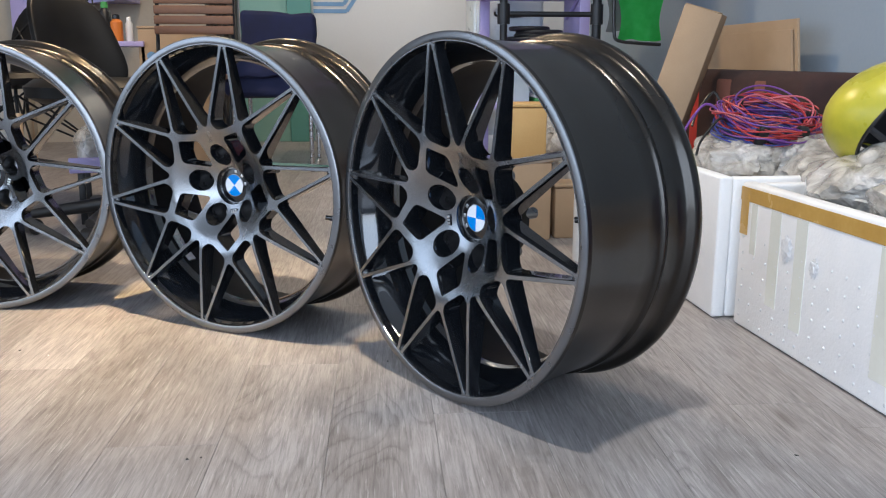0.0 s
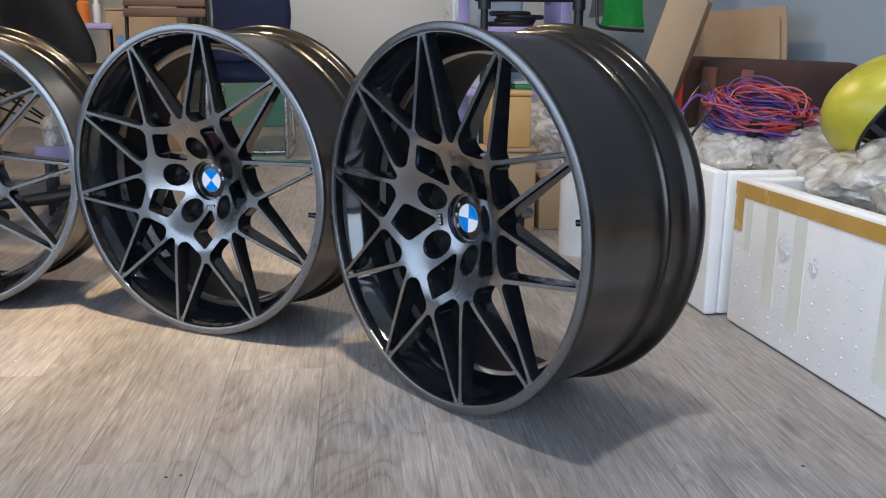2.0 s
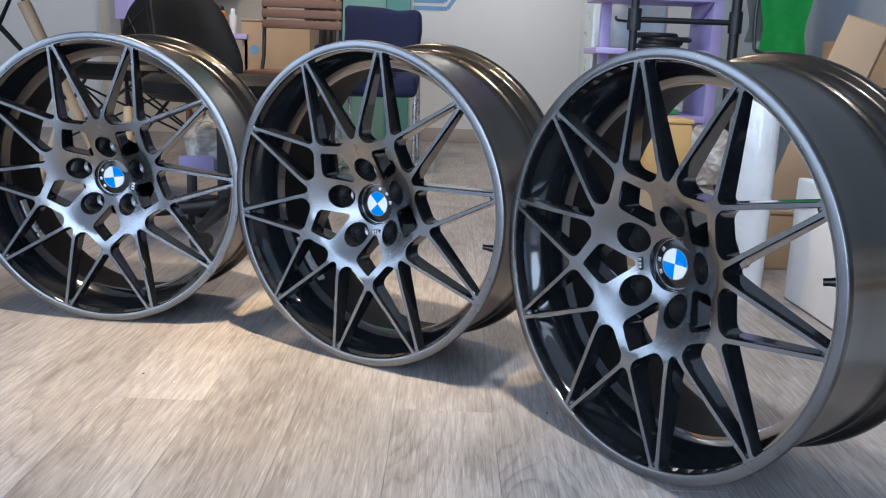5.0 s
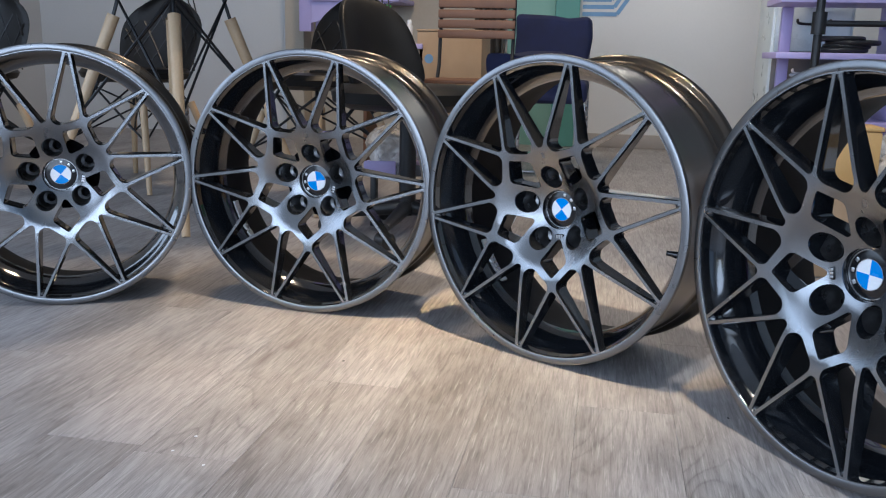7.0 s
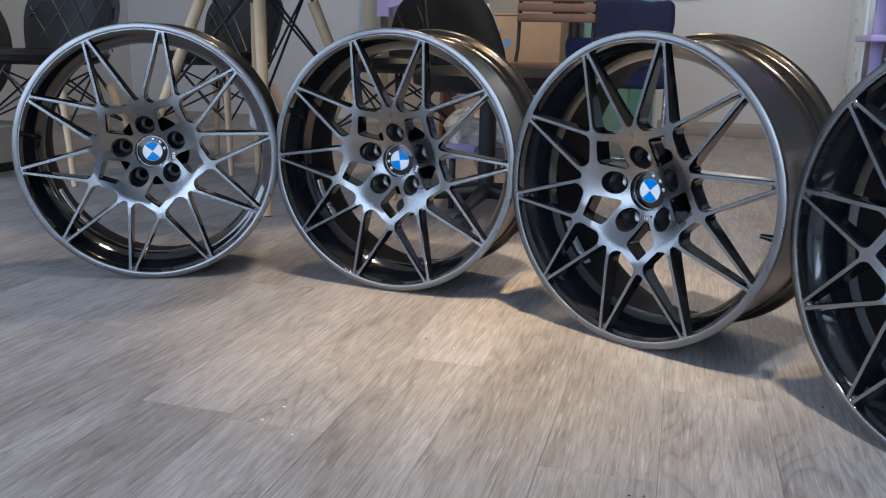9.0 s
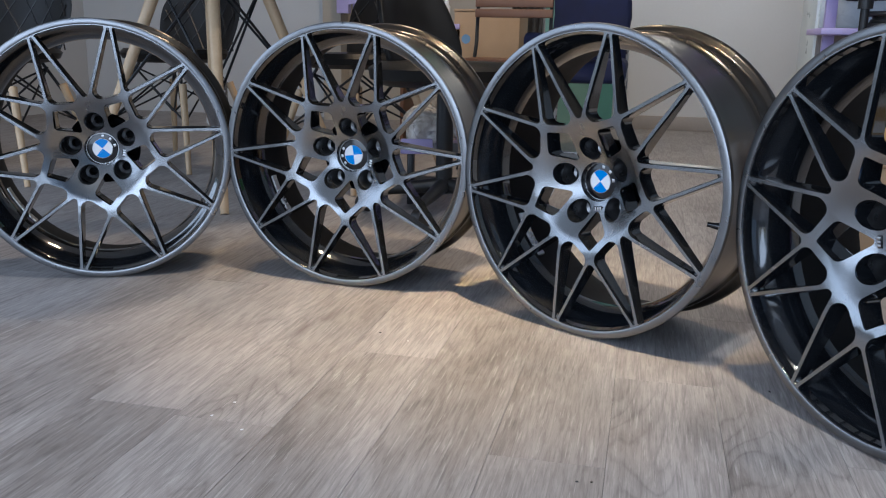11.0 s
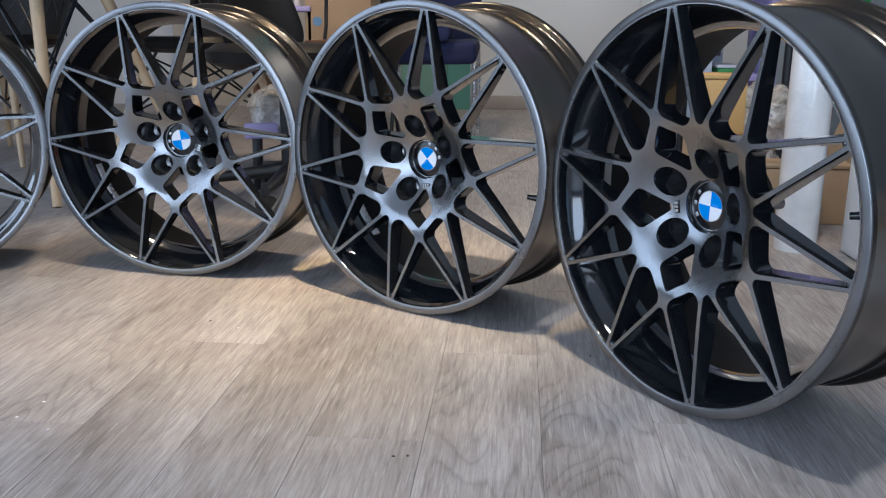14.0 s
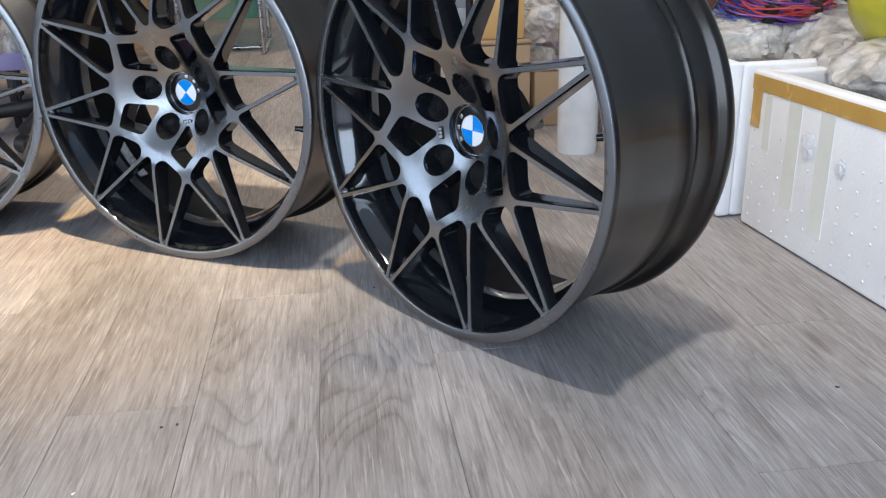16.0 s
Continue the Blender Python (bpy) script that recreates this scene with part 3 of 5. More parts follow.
def film_material():
    m = Mat("crumpled_clear_film", (0.90, 0.88, 0.84), 0.16, 0.0, Specular_IOR_Level=0.9, Coat_Weight=1.0, Coat_Roughness=0.05)
    m.put("Base Color", m.ramp(m.noise(9, 4, None, 0.55, 1.0), [(0.32, (0.44, 0.39, 0.32)), (0.48, (0.70, 0.66, 0.59)), (0.66, (0.93, 0.92, 0.90))]))
    m.put("Alpha", m.ramp(m.noise(16, 3, None, 0.5, 1.5), [(0.35, (0.48, 0.48, 0.48)), (0.62, (0.94, 0.94, 0.94))]))
    m.bump(m.noise(26, 5, None, 0.6, 3.2), 1.0, 0.010)
    return m.m


M_FILM = film_material()
wrapped = Mat("film_wrapped_foam", (0.88, 0.88, 0.89), 0.3, 0.0, Coat_Weight=1.0, Coat_Roughness=0.06)
wrapped.put("Base Color", wrapped.ramp(wrapped.noise(12, 4), [(0.3, (0.58, 0.60, 0.62)), (0.7, (0.72, 0.73, 0.74))]))
wrapped.bump(wrapped.noise(38, 5, None, 0.6, 1.2), 0.55, 0.004)
M_WRAPPED = wrapped.m


def structure(name, bm, material, label, category="wall"):
    return tagged(link_mesh(name, bm, material), label, category, "", "structure")


X0, X1, Y0, Y1, TOP = -4.1, 1.30, -2.6, 5.6, 2.7
structure("ceiling", box_bm((X0 - 0.1, Y0 - 0.1, TOP), (X1 + 0.1, Y1 + 0.1, TOP + 0.1)), M_WALL, "plain white painted ceiling of the workshop", "ceiling")
structure("wall_east", box_bm((X1, Y0, 0), (X1 + 0.1, Y1, TOP)), M_SIDEWALL, "pale blue painted side wall behind the boxes")
for lo, hi in (((X0 - 0.1, 2.2, 0), (X0, Y1, TOP)), ((X0 - 0.1, Y0, 0), (X0, -1.8, TOP)), ((X0 - 0.1, -1.8, 0), (X0, 2.2, 0.4)), ((X0 - 0.1, -1.8, 2.3), (X0, 2.2, TOP))):
    structure("wall_west", box_bm(lo, hi), M_WALL, "plain white painted wall round the side window")
structure("wall_north", box_bm((X0, Y1, 0), (X1, Y1 + 0.1, TOP)), M_WALL, "white painted back wall with blue stripes")
# shop front behind the camera: low wall, piers and header round one wide opening
structure("wall_south", box_bm((X0, Y0 - 0.1, 2.3), (X1, Y0, TOP)), M_WALL, "white header above the open shop front")
structure("wall_south", box_bm((X0, Y0 - 0.1, 0), (-3.6, Y0, 2.3)), M_WALL, "white pier beside the open shop front")
structure("wall_south", box_bm((1.0, Y0 - 0.1, 0), (X1, Y0, 2.3)), M_WALL, "white pier beside the open shop front")
structure("ground", box_bm((-60, -60, -0.2), (60, Y0 - 0.1, -0.02)), mottled("concrete_paving", (0.2, 0.2, 0.19), (0.28, 0.27, 0.26), 0.9, 0, 0.6, 40, 0.2), "grey concrete paving outside the shop front", "ground")
structure("baseboard", box_bm((-0.42, Y1 - 0.014, 0), (X1, Y1 - 0.0005, 0.085), 0.003), M_BASEBOARD, "grey wooden baseboard along the back wall", "baseboard")
# the back wall's left part: a beige pier, a recess, a curtain and a green panel
structure("wall_pier", box_bm((-2.28, Y1 - 0.16, 0), (-2.16, Y1 - 0.0005, TOP)), M_BEIGE, "narrow beige wall pier beside the shelves")
structure("wall_panel", box_bm((-2.158, Y1 - 0.02, 0), (-1.06, Y1 - 0.0005, TOP)), M_BEIGE, "beige painted part of the back wall")
panel = structure("door_1", box_bm((-0.885, Y1 - 0.045, 0), (-0.60, Y1 - 0.0005, 2.1), 0.004), M_GREENPANEL, "pale green door leaf in the back wall", "door")
part("door_frame", box_bm((-0.598, Y1 - 0.06, 0), (-0.455, Y1 - 0.0005, 2.2), 0.004), M_TEAL, panel, "teal green door frame", False)


def curtain_bm(x0, x1, y, z0, z1, folds, depth):
    bm = bmesh.new()
    n = folds * 8
    rows = []
    for z in (z0, z1):
        rows.append([bm.verts.new((x0 + (x1 - x0) * i / n, y + depth * math.sin(i * math.pi / 4) + 0.3 * depth * math.sin(i * 1.7), z)) for i in range(n + 1)])
    for i in range(n):
        bm.faces.new((rows[0][i], rows[0][i + 1], rows[1][i + 1], rows[1][i]))
    bmesh.ops.solidify(bm, geom=bm.faces[:], thickness=0.004)
    return bm


tagged(link_mesh("curtain", curtain_bm(-1.09, -0.90, Y1 - 0.05, 0.02, 2.3, 5, 0.022), M_CURTAIN), "grey cloth curtain hanging against the back wall", "curtain")

# three blue stripes that run along the wall, turn upwards and go on
for i, off in enumerate((0.0, 0.042, 0.084)):
    bm = bmesh.new()
    path = [(-0.44, 0.80 + off), (-0.235 - off * 0.4, 0.80 + off), (-0.03 - off * 0.8, 1.10 + off), (0.9, 1.10 + off)]
    for (xa, za), (xb, zb) in zip(path, path[1:]):
        d = Vector((xb - xa, zb - za)).normalized()
        nrm = Vector((-d.y, d.x)) * 0.012
        y = Y1 - 0.003
        quad = [(xa - nrm.x, y, za - nrm.y), (xb - nrm.x, y, zb - nrm.y), (xb + nrm.x, y, zb + nrm.y), (xa + nrm.x, y, za + nrm.y)]
        bm.faces.new([bm.verts.new(q) for q in quad])
    structure("wall_stripe", bm, M_BLUELINE, "blue painted stripe on the back wall", "stripe")
switch = thing("wall_switch", pose(-0.27, Y1, 1.12), "small white switch plate on the back wall", "switch")
part("plate", box_bm((-0.045, -0.010, -0.04), (0.045, -0.0005, 0.04), 0.003), M_WHITE, switch)
part("rocker", box_bm((-0.015, -0.014, -0.022), (0.015, -0.0095, 0.022), 0.002), M_WHITE, switch)


# ---- things along the side wall ----
def foam_box(name, x, y, heading, size, label, taped):
    sx, sy, sz = size
    ob = thing(name, pose(x, y, 0, 0, 0, heading), label, "foam box", "foam boxes by the wall")
    t = 0.028
    part("floor_panel", box_bm((0.012, 0.012, 0.0), (sx - 0.012, sy - 0.012, 0.03), 0.004), M_FOAM, ob)
    for n, lo, hi in (("long_side", (0, 0, 0.002), (t, sy, sz)), ("long_side", (sx - t, 0, 0.002), (sx, sy, sz)), ("short_side", (t, 0.001, 0.002), (sx - t, t, sz - 0.002)), ("short_side", (t, sy - t, 0.002), (sx - t, sy - 0.001, sz - 0.002))):
        part(n, box_bm(lo, hi, 0.006, 3), M_FOAM, ob)
    if taped:
        part("tape_strip", box_bm((-0.0012, 0.0, sz - 0.034), (0.0, sy, sz - 0.008), 0.0004), M_TAPE, ob, "brown packing tape along the rim", False)
        part("tape_tail", box_bm((-0.0016, sy - 0.032, sz - 0.098), (-0.0003, sy - 0.004, sz - 0.010), 0.0004), M_TAPE, ob, "brown packing tape end", False)
        part("tape_tail", box_bm((-0.0016, 0.028, sz - 0.115), (-0.0003, 0.068, sz - 0.010), 0.0004), M_TAPE, ob, "brown packing tape end", False)
        for y0, y1, z0, z1 in ((sy - 0.15, sy - 0.115, 0.07, sz - 0.036), (sy - 0.235, sy - 0.20, 0.05, sz - 0.036), (0.10, 0.145, 0.045, sz - 0.036), (sy - 0.066, sy - 0.045, 0.15, sz - 0.036)):
            part("clear_tape", box_bm((-0.0009, y0, z0), (0.0, y1, z1)), M_PALETAPE, ob, "yellowed clear tape", False)
        # scraps of clear tape; plain white colour stands in for their glint
        for yy, zz, r in ((sy - 0.175, 0.185, 0.020), (sy - 0.262, 0.172, 0.014)):
            bm = bmesh.new()
            bmesh.ops.create_icosphere(bm, subdivisions=4, radius=1.0)
            for v in bm.verts:
                d = v.co.normalized()
                k = 1 + 0.5 * noise.noise(d * 3.1 + Vector((yy * 50, 0, 0))) + 0.3 * noise.noise(d * 9)
                v.co = Vector((-0.0012 + d.x * 0.0024 * k, yy + d.y * r * k * 0.8, zz + d.z * r * k))
            part("film_scrap", bm, M_WHITE, ob, "crinkled glossy scrap of clear tape, its glint painted white")
        rng = random.Random(5)
        bm = bmesh.new()
        for a in range(14):
            for b in range(6):
                yy, zz = 0.02 + a * (sy - 0.04) / 13 + rng.uniform(-0.005, 0.005), 0.02 + b * 0.031 + rng.uniform(-0.004, 0.004)
                m = Matrix.Translation((-0.0002, yy, zz)) @ Matrix.Diagonal((0.0011, 0.0032, 0.0032, 1))
                bmesh.ops.create_icosphere(bm, subdivisions=1, radius=1.0, matrix=m)
        tagged(part("foam_pimples", bm, M_WHITE, ob, "small white raised dots"), kind="stuff")
    return ob


foam_box("foam_box", 0.692, 1.012, 4.2, (0.50, 0.572, 0.280), "white polystyrene box with brown tape, filled with clear plastic bags", True)
foam_box("foam_box", 0.618, 1.612, 2.0, (0.50, 0.52, 0.285), "white polystyrene box standing behind the taped foam box", False)


def crumpled(name, centre, size, seed, label, rough=0.20, level=5, material=M_FILM, category="plastic bag", group="clear plastic bags"):
    bm = bmesh.new()
    bmesh.ops.create_icosphere(bm, subdivisions=level, radius=1.0)
    o = Vector((seed * 3.1, seed * 1.7, seed * 5.3))
    for v in bm.verts:
        d = v.co.normalized()
        w = d + 0.25 * Vector((noise.noise(d * 3 + o), noise.noise(d * 3 - o), noise.noise(d * 3 + 2 * o)))
        k = noise.noise(d * 1.5 + o) * 1.3
        k += (0.5 - abs(noise.noise(w * 2.6 + o))) * 0.9 + (0.5 - abs(noise.noise(w * 6.0 - o))) * 0.26 + (0.5 - abs(noise.noise(w * 13 + o))) * 0.10
        v.co = d * (1 + rough * (k - 0.5))
        v.co.z = max(v.co.z, -0.82)
        v.co = Vector((v.co.x * size[0], v.co.y * size[1], v.co.z * size[2]))
    ob = link_mesh(name, bm, material)
    ob.matrix_world = pose(*centre, 0, 0, seed * 37)
    return tagged(ob, label, category, group)


bags = [((0.84, 1.18, 0.286), (0.13, 0.13, 0.090)), ((0.83, 1.40, 0.286), (0.14, 0.12, 0.080)), ((0.99, 1.28, 0.290), (0.15, 0.14, 0.105)), ((1.03, 1.48, 0.29), (0.14, 0.13, 0.08)),
        ((0.74, 1.84, 0.285), (0.11, 0.12, 0.070)), ((0.90, 1.76, 0.288), (0.13, 0.13, 0.075)), ((0.95, 1.98, 0.285), (0.13, 0.13, 0.085)), ((0.86, 1.56, 0.28), (0.10, 0.09, 0.06)), ((1.05, 1.10, 0.30), (0.11, 0.10, 0.10))]
for i, (c, s) in enumerate(bags):
    crumpled("plastic_bag", c, s, i + 1, "crumpled clear plastic bag lying in a foam box")
crumpled("plastic_bag", (1.03, 1.50, 0.405), (0.12, 0.12, 0.090), 12, "crumpled clear plastic bag lying behind the yellow helmet")

# coil of sleeved wires
coil = thing("wire_coil", pose(0.802, 1.83, 0.372, 22, 6, -8), "tangled coil of red, violet and blue sleeved wires", "wire")
rng = random.Random(3)
for i in range(84):
    a, b = 0.096 + rng.gauss(0, 0.013), 0.080 + rng.gauss(0, 0.012)
    ph, tilt, up = rng.uniform(0, 6.28), rng.uniform(-0.10, 0.10), rng.uniform(-0.026, 0.024)
    ox, oy = rng.gauss(0, 0.007), rng.gauss(0, 0.007)
    pts = []
    turns = rng.uniform(0.55, 1.0)
    for k in range(33):
        t = ph + k * 2 * math.pi / 32 * turns
        w = 1 + 0.03 * math.sin(2 * t + 0.1 * i) + 0.02 * math.sin(5 * t + i)
        pts.append((ox + a * w * math.cos(t), oy + b * w * math.sin(t), up + tilt * math.cos(t + i) * 0.30 + 0.006 * math.sin(3 * t + i)))
    reds = (M_RED, M_PINK, M_RED, M_VIOLET, M_PINK)
    blues = (M_BLUEWIRE, M_VIOLET, M_BLUEWIRE, M_BLACK, M_BLUEWIRE)
    part("wire", tube_bm(pts, rng.uniform(0.0012, 0.0021), 6), (reds if up > 0.002 else blues)[i % 5], coil)
for a in (0.3, 2.2, 4.4, 5.3):
    part("cable_tie", box_bm((0.098 * math.cos(a) - 0.012, 0.082 * math.sin(a) - 0.013, -0.02), (0.098 * math.cos(a) + 0.012, 0.082 * math.sin(a) + 0.013, 0.030), 0.006), M_BLACK, coil, "black cloth tape tie")
for i, (dx, dy) in enumerate(((-0.13, -0.05), (-0.15, 0.02), (-0.12, 0.09))):
    part("wire_end", tube_bm(smooth_curve([(-0.09, dy * 0.5, 0.0), (dx * 0.9, dy, 0.02), (dx - 0.02, dy - 0.03, -0.02), (dx - 0.03, dy - 0.06, -0.04)], 5), 0.003, 6), M_BLACK if i != 1 else M_VIOLET, coil)


def helmet():
    ob = thing("helmet", pose(0.898, 1.455, 0.410, 17, 5, 178), "scratched yellow half helmet with black lining on plastic bags", "helmet")
    ax, ay, az = 0.158, 0.118, 0.104

    def edge(t):
        c = math.cos(t)
        return 0.014 + 0.026 * max(0.0, math.sin(t)) - 0.084 * max(0.0, (c - 0.30) / 0.70) ** 1.2 - 0.060 * max(0.0, -math.sin(t)) ** 1.5 * (1 - max(0.0, c))

    def dome(r, lift, name, mat, label):
        bm = bmesh.new()
        rows = []
        for k in range(48):
            t = k * 2 * math.pi / 48
            end = math.acos(max(-0.95, min(0.95, (edge(t) + lift) / az)))
            row = []
            for q in range(1, 16):
                p = end * q / 15
                row.append(bm.verts.new((ax * r * math.sin(p) * math.cos(t), ay * r * math.sin(p) * math.sin(t), az * r * math.cos(p))))
            rows.append(row)
        top = bm.verts.new((0, 0, az * r))
        for a, b in zip(rows, rows[1:] + rows[:1]):
            bm.faces.new((top, a[0], b[0]))
            for q in range(14):
                bm.faces.new((a[q], a[q + 1], b[q + 1], b[q]))
        bmesh.ops.recalc_face_normals(bm, faces=bm.faces[:])
        bmesh.ops.solidify(bm, geom=bm.faces[:], thickness=0.004)
        part(name, bm, mat, ob, label)

    def on_edge(t, r=1.0):
        z = edge(t)
        s = math.sqrt(max(0.0, 1 - (z / az) ** 2)) * r
        return (ax * s * math.cos(t), ay * s * math.sin(t), z)

    dome(1.0, 0.0, "shell", M_YELLOW, "scratched yellow shell")
    dome(0.93, 0.003, "lining", M_BLACK, "black foam lining")
    for s in (-1, 1):
        bm = lathe_bm([(0.0, 0.0), (0.0, 0.013), (0.003, 0.0142), (0.006, 0.012), (0.006, 0.0)], 24, axis="y")
        bmesh.ops.translate(bm, verts=bm.verts[:], vec=(0.066, s * 0.090 - 0.003, 0.054))
        part("ear_cap", bm, M_BLACK, ob, "round black ear cap")
        part("vent", tube_bm([(-0.045, s * 0.084, 0.062), (-0.045, s * 0.092, 0.063)], 0.004, 10), M_BLACK, ob, "small black vent hole")
    part("rim_trim", tube_bm([on_edge(k * 2 * math.pi / 60, 0.985) for k in range(61)], 0.0035, 6), M_BLACK, ob, "black rubber edge trim")
    for s in (-1, 1):
        part("strap", tube_bm(smooth_curve([(0.03, s * 0.105, 0.006), (0.0, s * 0.085, -0.035), (-0.02, s * 0.045, -0.062)], 6), 0.007, 6), M_GREY, ob, "grey chin strap")
    return ob


helmet()


def draped(name, matrix, sx, sz, folds, depth, material, label, category, lean=0.0):
    """A hanging cloth with uneven folds and some thickness; x across, z down from 0."""
    bm = bmesh.new()
    nx, nz = 30, 22
    rows = []
    for j in range(nz + 1):
        z = -sz * j / nz
        row = []
        for i in range(nx + 1):
            u = i / nx
            w = depth * (0.35 + 0.65 * j / nz)
            y = w * math.sin(u * folds * math.pi * 2 + 0.8 * math.sin(j * 0.25)) + 0.5 * w * noise.noise(Vector((u * 4, j * 0.12, folds)))
            x = (u - 0.5) * sx * (1 + 0.10 * math.sin(j * 0.3)) + lean * z
            row.append(bm.verts.new((x, y, z + 0.012 * noise.noise(Vector((u * 3, 0, folds))))))
        rows.append(row)
    for a, b in zip(rows, rows[1:]):
        for i in range(nx):
            bm.faces.new((a[i], a[i + 1], b[i + 1], b[i]))
    bmesh.ops.solidify(bm, geom=bm.faces[:], thickness=0.005)
    ob = link_mesh(name, bm, material)
    ob.matrix_world = matrix
    return tagged(ob, label, category)


# purple towel over the corner of the taped box
towel = thing("purple_towel", pose(0.704, 0.960, 0.306), "bunched purple towel hanging over the foam box corner", "towel")


def towel_lobe(centre, size, seed, twist):
    bm = bmesh.new()
    bmesh.ops.create_icosphere(bm, subdivisions=5, radius=1.0)
    for v in bm.verts:
        d = v.co.normalized()
        a = math.atan2(d.y, d.x) + twist * d.z
        k = 0.20 * noise.noise(d * 1.4 + Vector((seed, 0, 0))) + 0.085 * math.sin(4 * a + 2.6 * d.z + 1.5 * noise.noise(d * 1.2 + Vector((0, seed, 0)))) + 0.05 * math.sin(7 * a - 3.4 * d.z + seed) + 0.03 * noise.noise(d * 6 + Vector((0, 0, seed)))
        v.co = Vector((d.x * size[0], d.y * size[1], d.z * size[2])) * (1 + k)
    bmesh.ops.translate(bm, verts=bm.verts[:], vec=centre)
    return bm


part("hanging_fold", towel_lobe((-0.026, -0.020, -0.016), (0.036, 0.058, 0.086), 1.0, 2.6), M_PURPLE, towel)
part("top_fold", towel_lobe((0.010, -0.045, 0.075), (0.040, 0.050, 0.036), 4.0, 1.0), M_PURPLE, towel)
part("side_fold", towel_lobe((-0.018, 0.045, 0.012), (0.032, 0.036, 0.048), 7.0, 3.0), M_PURPLE, towel)

tagged(link_mesh("red_plastic_sheet", tube_bm([(0.700, 0.985, 0.215), (0.702, 0.950, 0.175)], 0.03, 6, radii=[0.008, 0.026]), M_RED), "small red plastic scrap under the purple towel", "scrap")
tube = thing("foam_tube", pose(0.725, 0.985, 0.0), "white foam tube wrapped in clear film beside the box", "tube")
part("core", tube_bm([(0, 0, 0), (0, 0, 0.03), (0, 0, 0.215), (0, 0, 0.225)], 0.017, 20, radii=[0.018, 0.019, 0.0175, 0.014]), M_WRAPPED, tube)
part("end_knot", tube_bm([(0, 0, 0.2255), (0.004, 0, 0.236)], 0.008, 10, radii=[0.010, 0.005]), M_FILM, tube, "twisted film end")

# printed carton
carton = thing("printed_carton", pose(0.752, 0.50, 0, 0, 0, 3), "cardboard carton with white and orange printed bands", "carton")
part("body", box_bm((0, 0, 0), (0.40, 0.435, 0.255), 0.004), M_CARD, carton, "brown cardboard body")
part("print_band", box_bm((-0.0012, 0.004, 0.030), (-0.0002, 0.431, 0.092)), M_PAPER, carton, "white printed band", False)
part("print_band", box_bm((-0.0012, 0.004, 0.112), (-0.0002, 0.431, 0.158)), M_ORANGE, carton, "orange printed band", False)
part("print_band", box_bm((-0.0012, 0.004, 0.166), (-0.0002, 0.431, 0.222)), M_PAPER, carton, "white printed band", False)
for y, z, h, mat in ((0.395, 0.128, 0.012, M_PAPER), (0.352, 0.124, 0.020, M_PAPER), (0.31, 0.124, 0.022, M_PAPER), (0.26, 0.124, 0.022, M_PAPER), (0.41, 0.045, 0.022, M_RED), (0.37, 0.04, 0.014, M_BLUEWIRE), (0.30, 0.04, 0.030, M_GREENPRINT), (0.41, 0.180, 0.022, M_YELLOW), (0.33, 0.178, 0.022, M_RED), (0.20, 0.124, 0.022, M_PAPER)):
    part("print_bar", box_bm((-0.0020, y - 0.014, z), (-0.0010, y + 0.008, z + h)), mat, carton, "", False)
part("tape_strip", box_bm((0.17, -0.001, 0.2548), (0.23, 0.436, 0.2562)), M_TAPE, carton, "brown packing tape", False)

# black pipe post with a floor flange
post = thing("pipe_post", pose(0.628, 0.722, 0), "black steel pipe post screwed to the floor", "pipe post")
part("pipe", tube_bm([(0, 0, 0.008), (0, 0, 2.69)], 0.0165, 24), M_PIPE, post)
part("collar", lathe_bm([(0.006, 0.0225), (0.020, 0.0220), (0.026, 0.0195), (0.026, 0.0165)], 28), M_PIPE, post)
part("flange", lathe_bm([(0.0, 0.0), (0.0, 0.040), (0.004, 0.041), (0.007, 0.040), (0.008, 0.020)], 40), M_PIPE, post, "round black floor flange")
for k in range(4):
    a = radians(45 + 90 * k)
    bm = lathe_bm([(0.0075, 0.0045), (0.0105, 0.0038), (0.0110, 0.0)], 12)
    bmesh.ops.translate(bm, verts=bm.verts[:], vec=(0.031 * math.cos(a), 0.031 * math.sin(a), 0))
    part("screw", bm, M_STEEL, post)

# leaning cardboard box, flat cardboard and striped cloth behind the foam boxes
tall = thing("tall_carton", pose(0.70, 2.72, 0.012, 0, 17, -28), "tall narrow brown cardboard box leaning over", "carton")
part("body", box_bm((0.0, 0.0, 0.02), (0.115, 0.13, 0.690), 0.003), M_CARD, tall)
part("flap", box_bm((0.002, 0.002, 0.6905), (0.108, 0.060, 0.6935)), M_CARD, tall, "closed top flap", False)
sheet = thing("cardboard_sheet", pose(1.275, 2.52, 0.002, 0, -6, 0), "flat brown cardboard sheets leaning on the wall", "cardboard")
for i in range(2):
    part("sheet", box_bm((-0.03 - 0.011 * i, 0.02 * i, 0.0), (-0.0225 - 0.011 * i, 0.98 - 0.03 * i, 0.60 + 0.03 * (1 - i)), 0.001), M_CARD, sheet)
cloth = thing("striped_cloth", pose(1.02, 2.12, 0.0), "folded dark brown striped cloth bundle with red bands", "cloth")
part("folded_body", box_bm((0.0, 0.0, 0.0), (0.20, 0.98, 0.475), 0.04, 4), M_FABRIC, cloth)
for y0, y1, mat in ((0.72, 0.80, M_FABRIC_RED), (0.83, 0.94, M_FABRIC_RED), (0.46, 0.58, M_FABRIC_RUST), (0.22, 0.30, M_FABRIC_RUST)):
    part("band", box_bm((-0.003, y0, 0.05), (0.06, y1, 0.452), 0.012), mat, cloth, "coloured woven band")

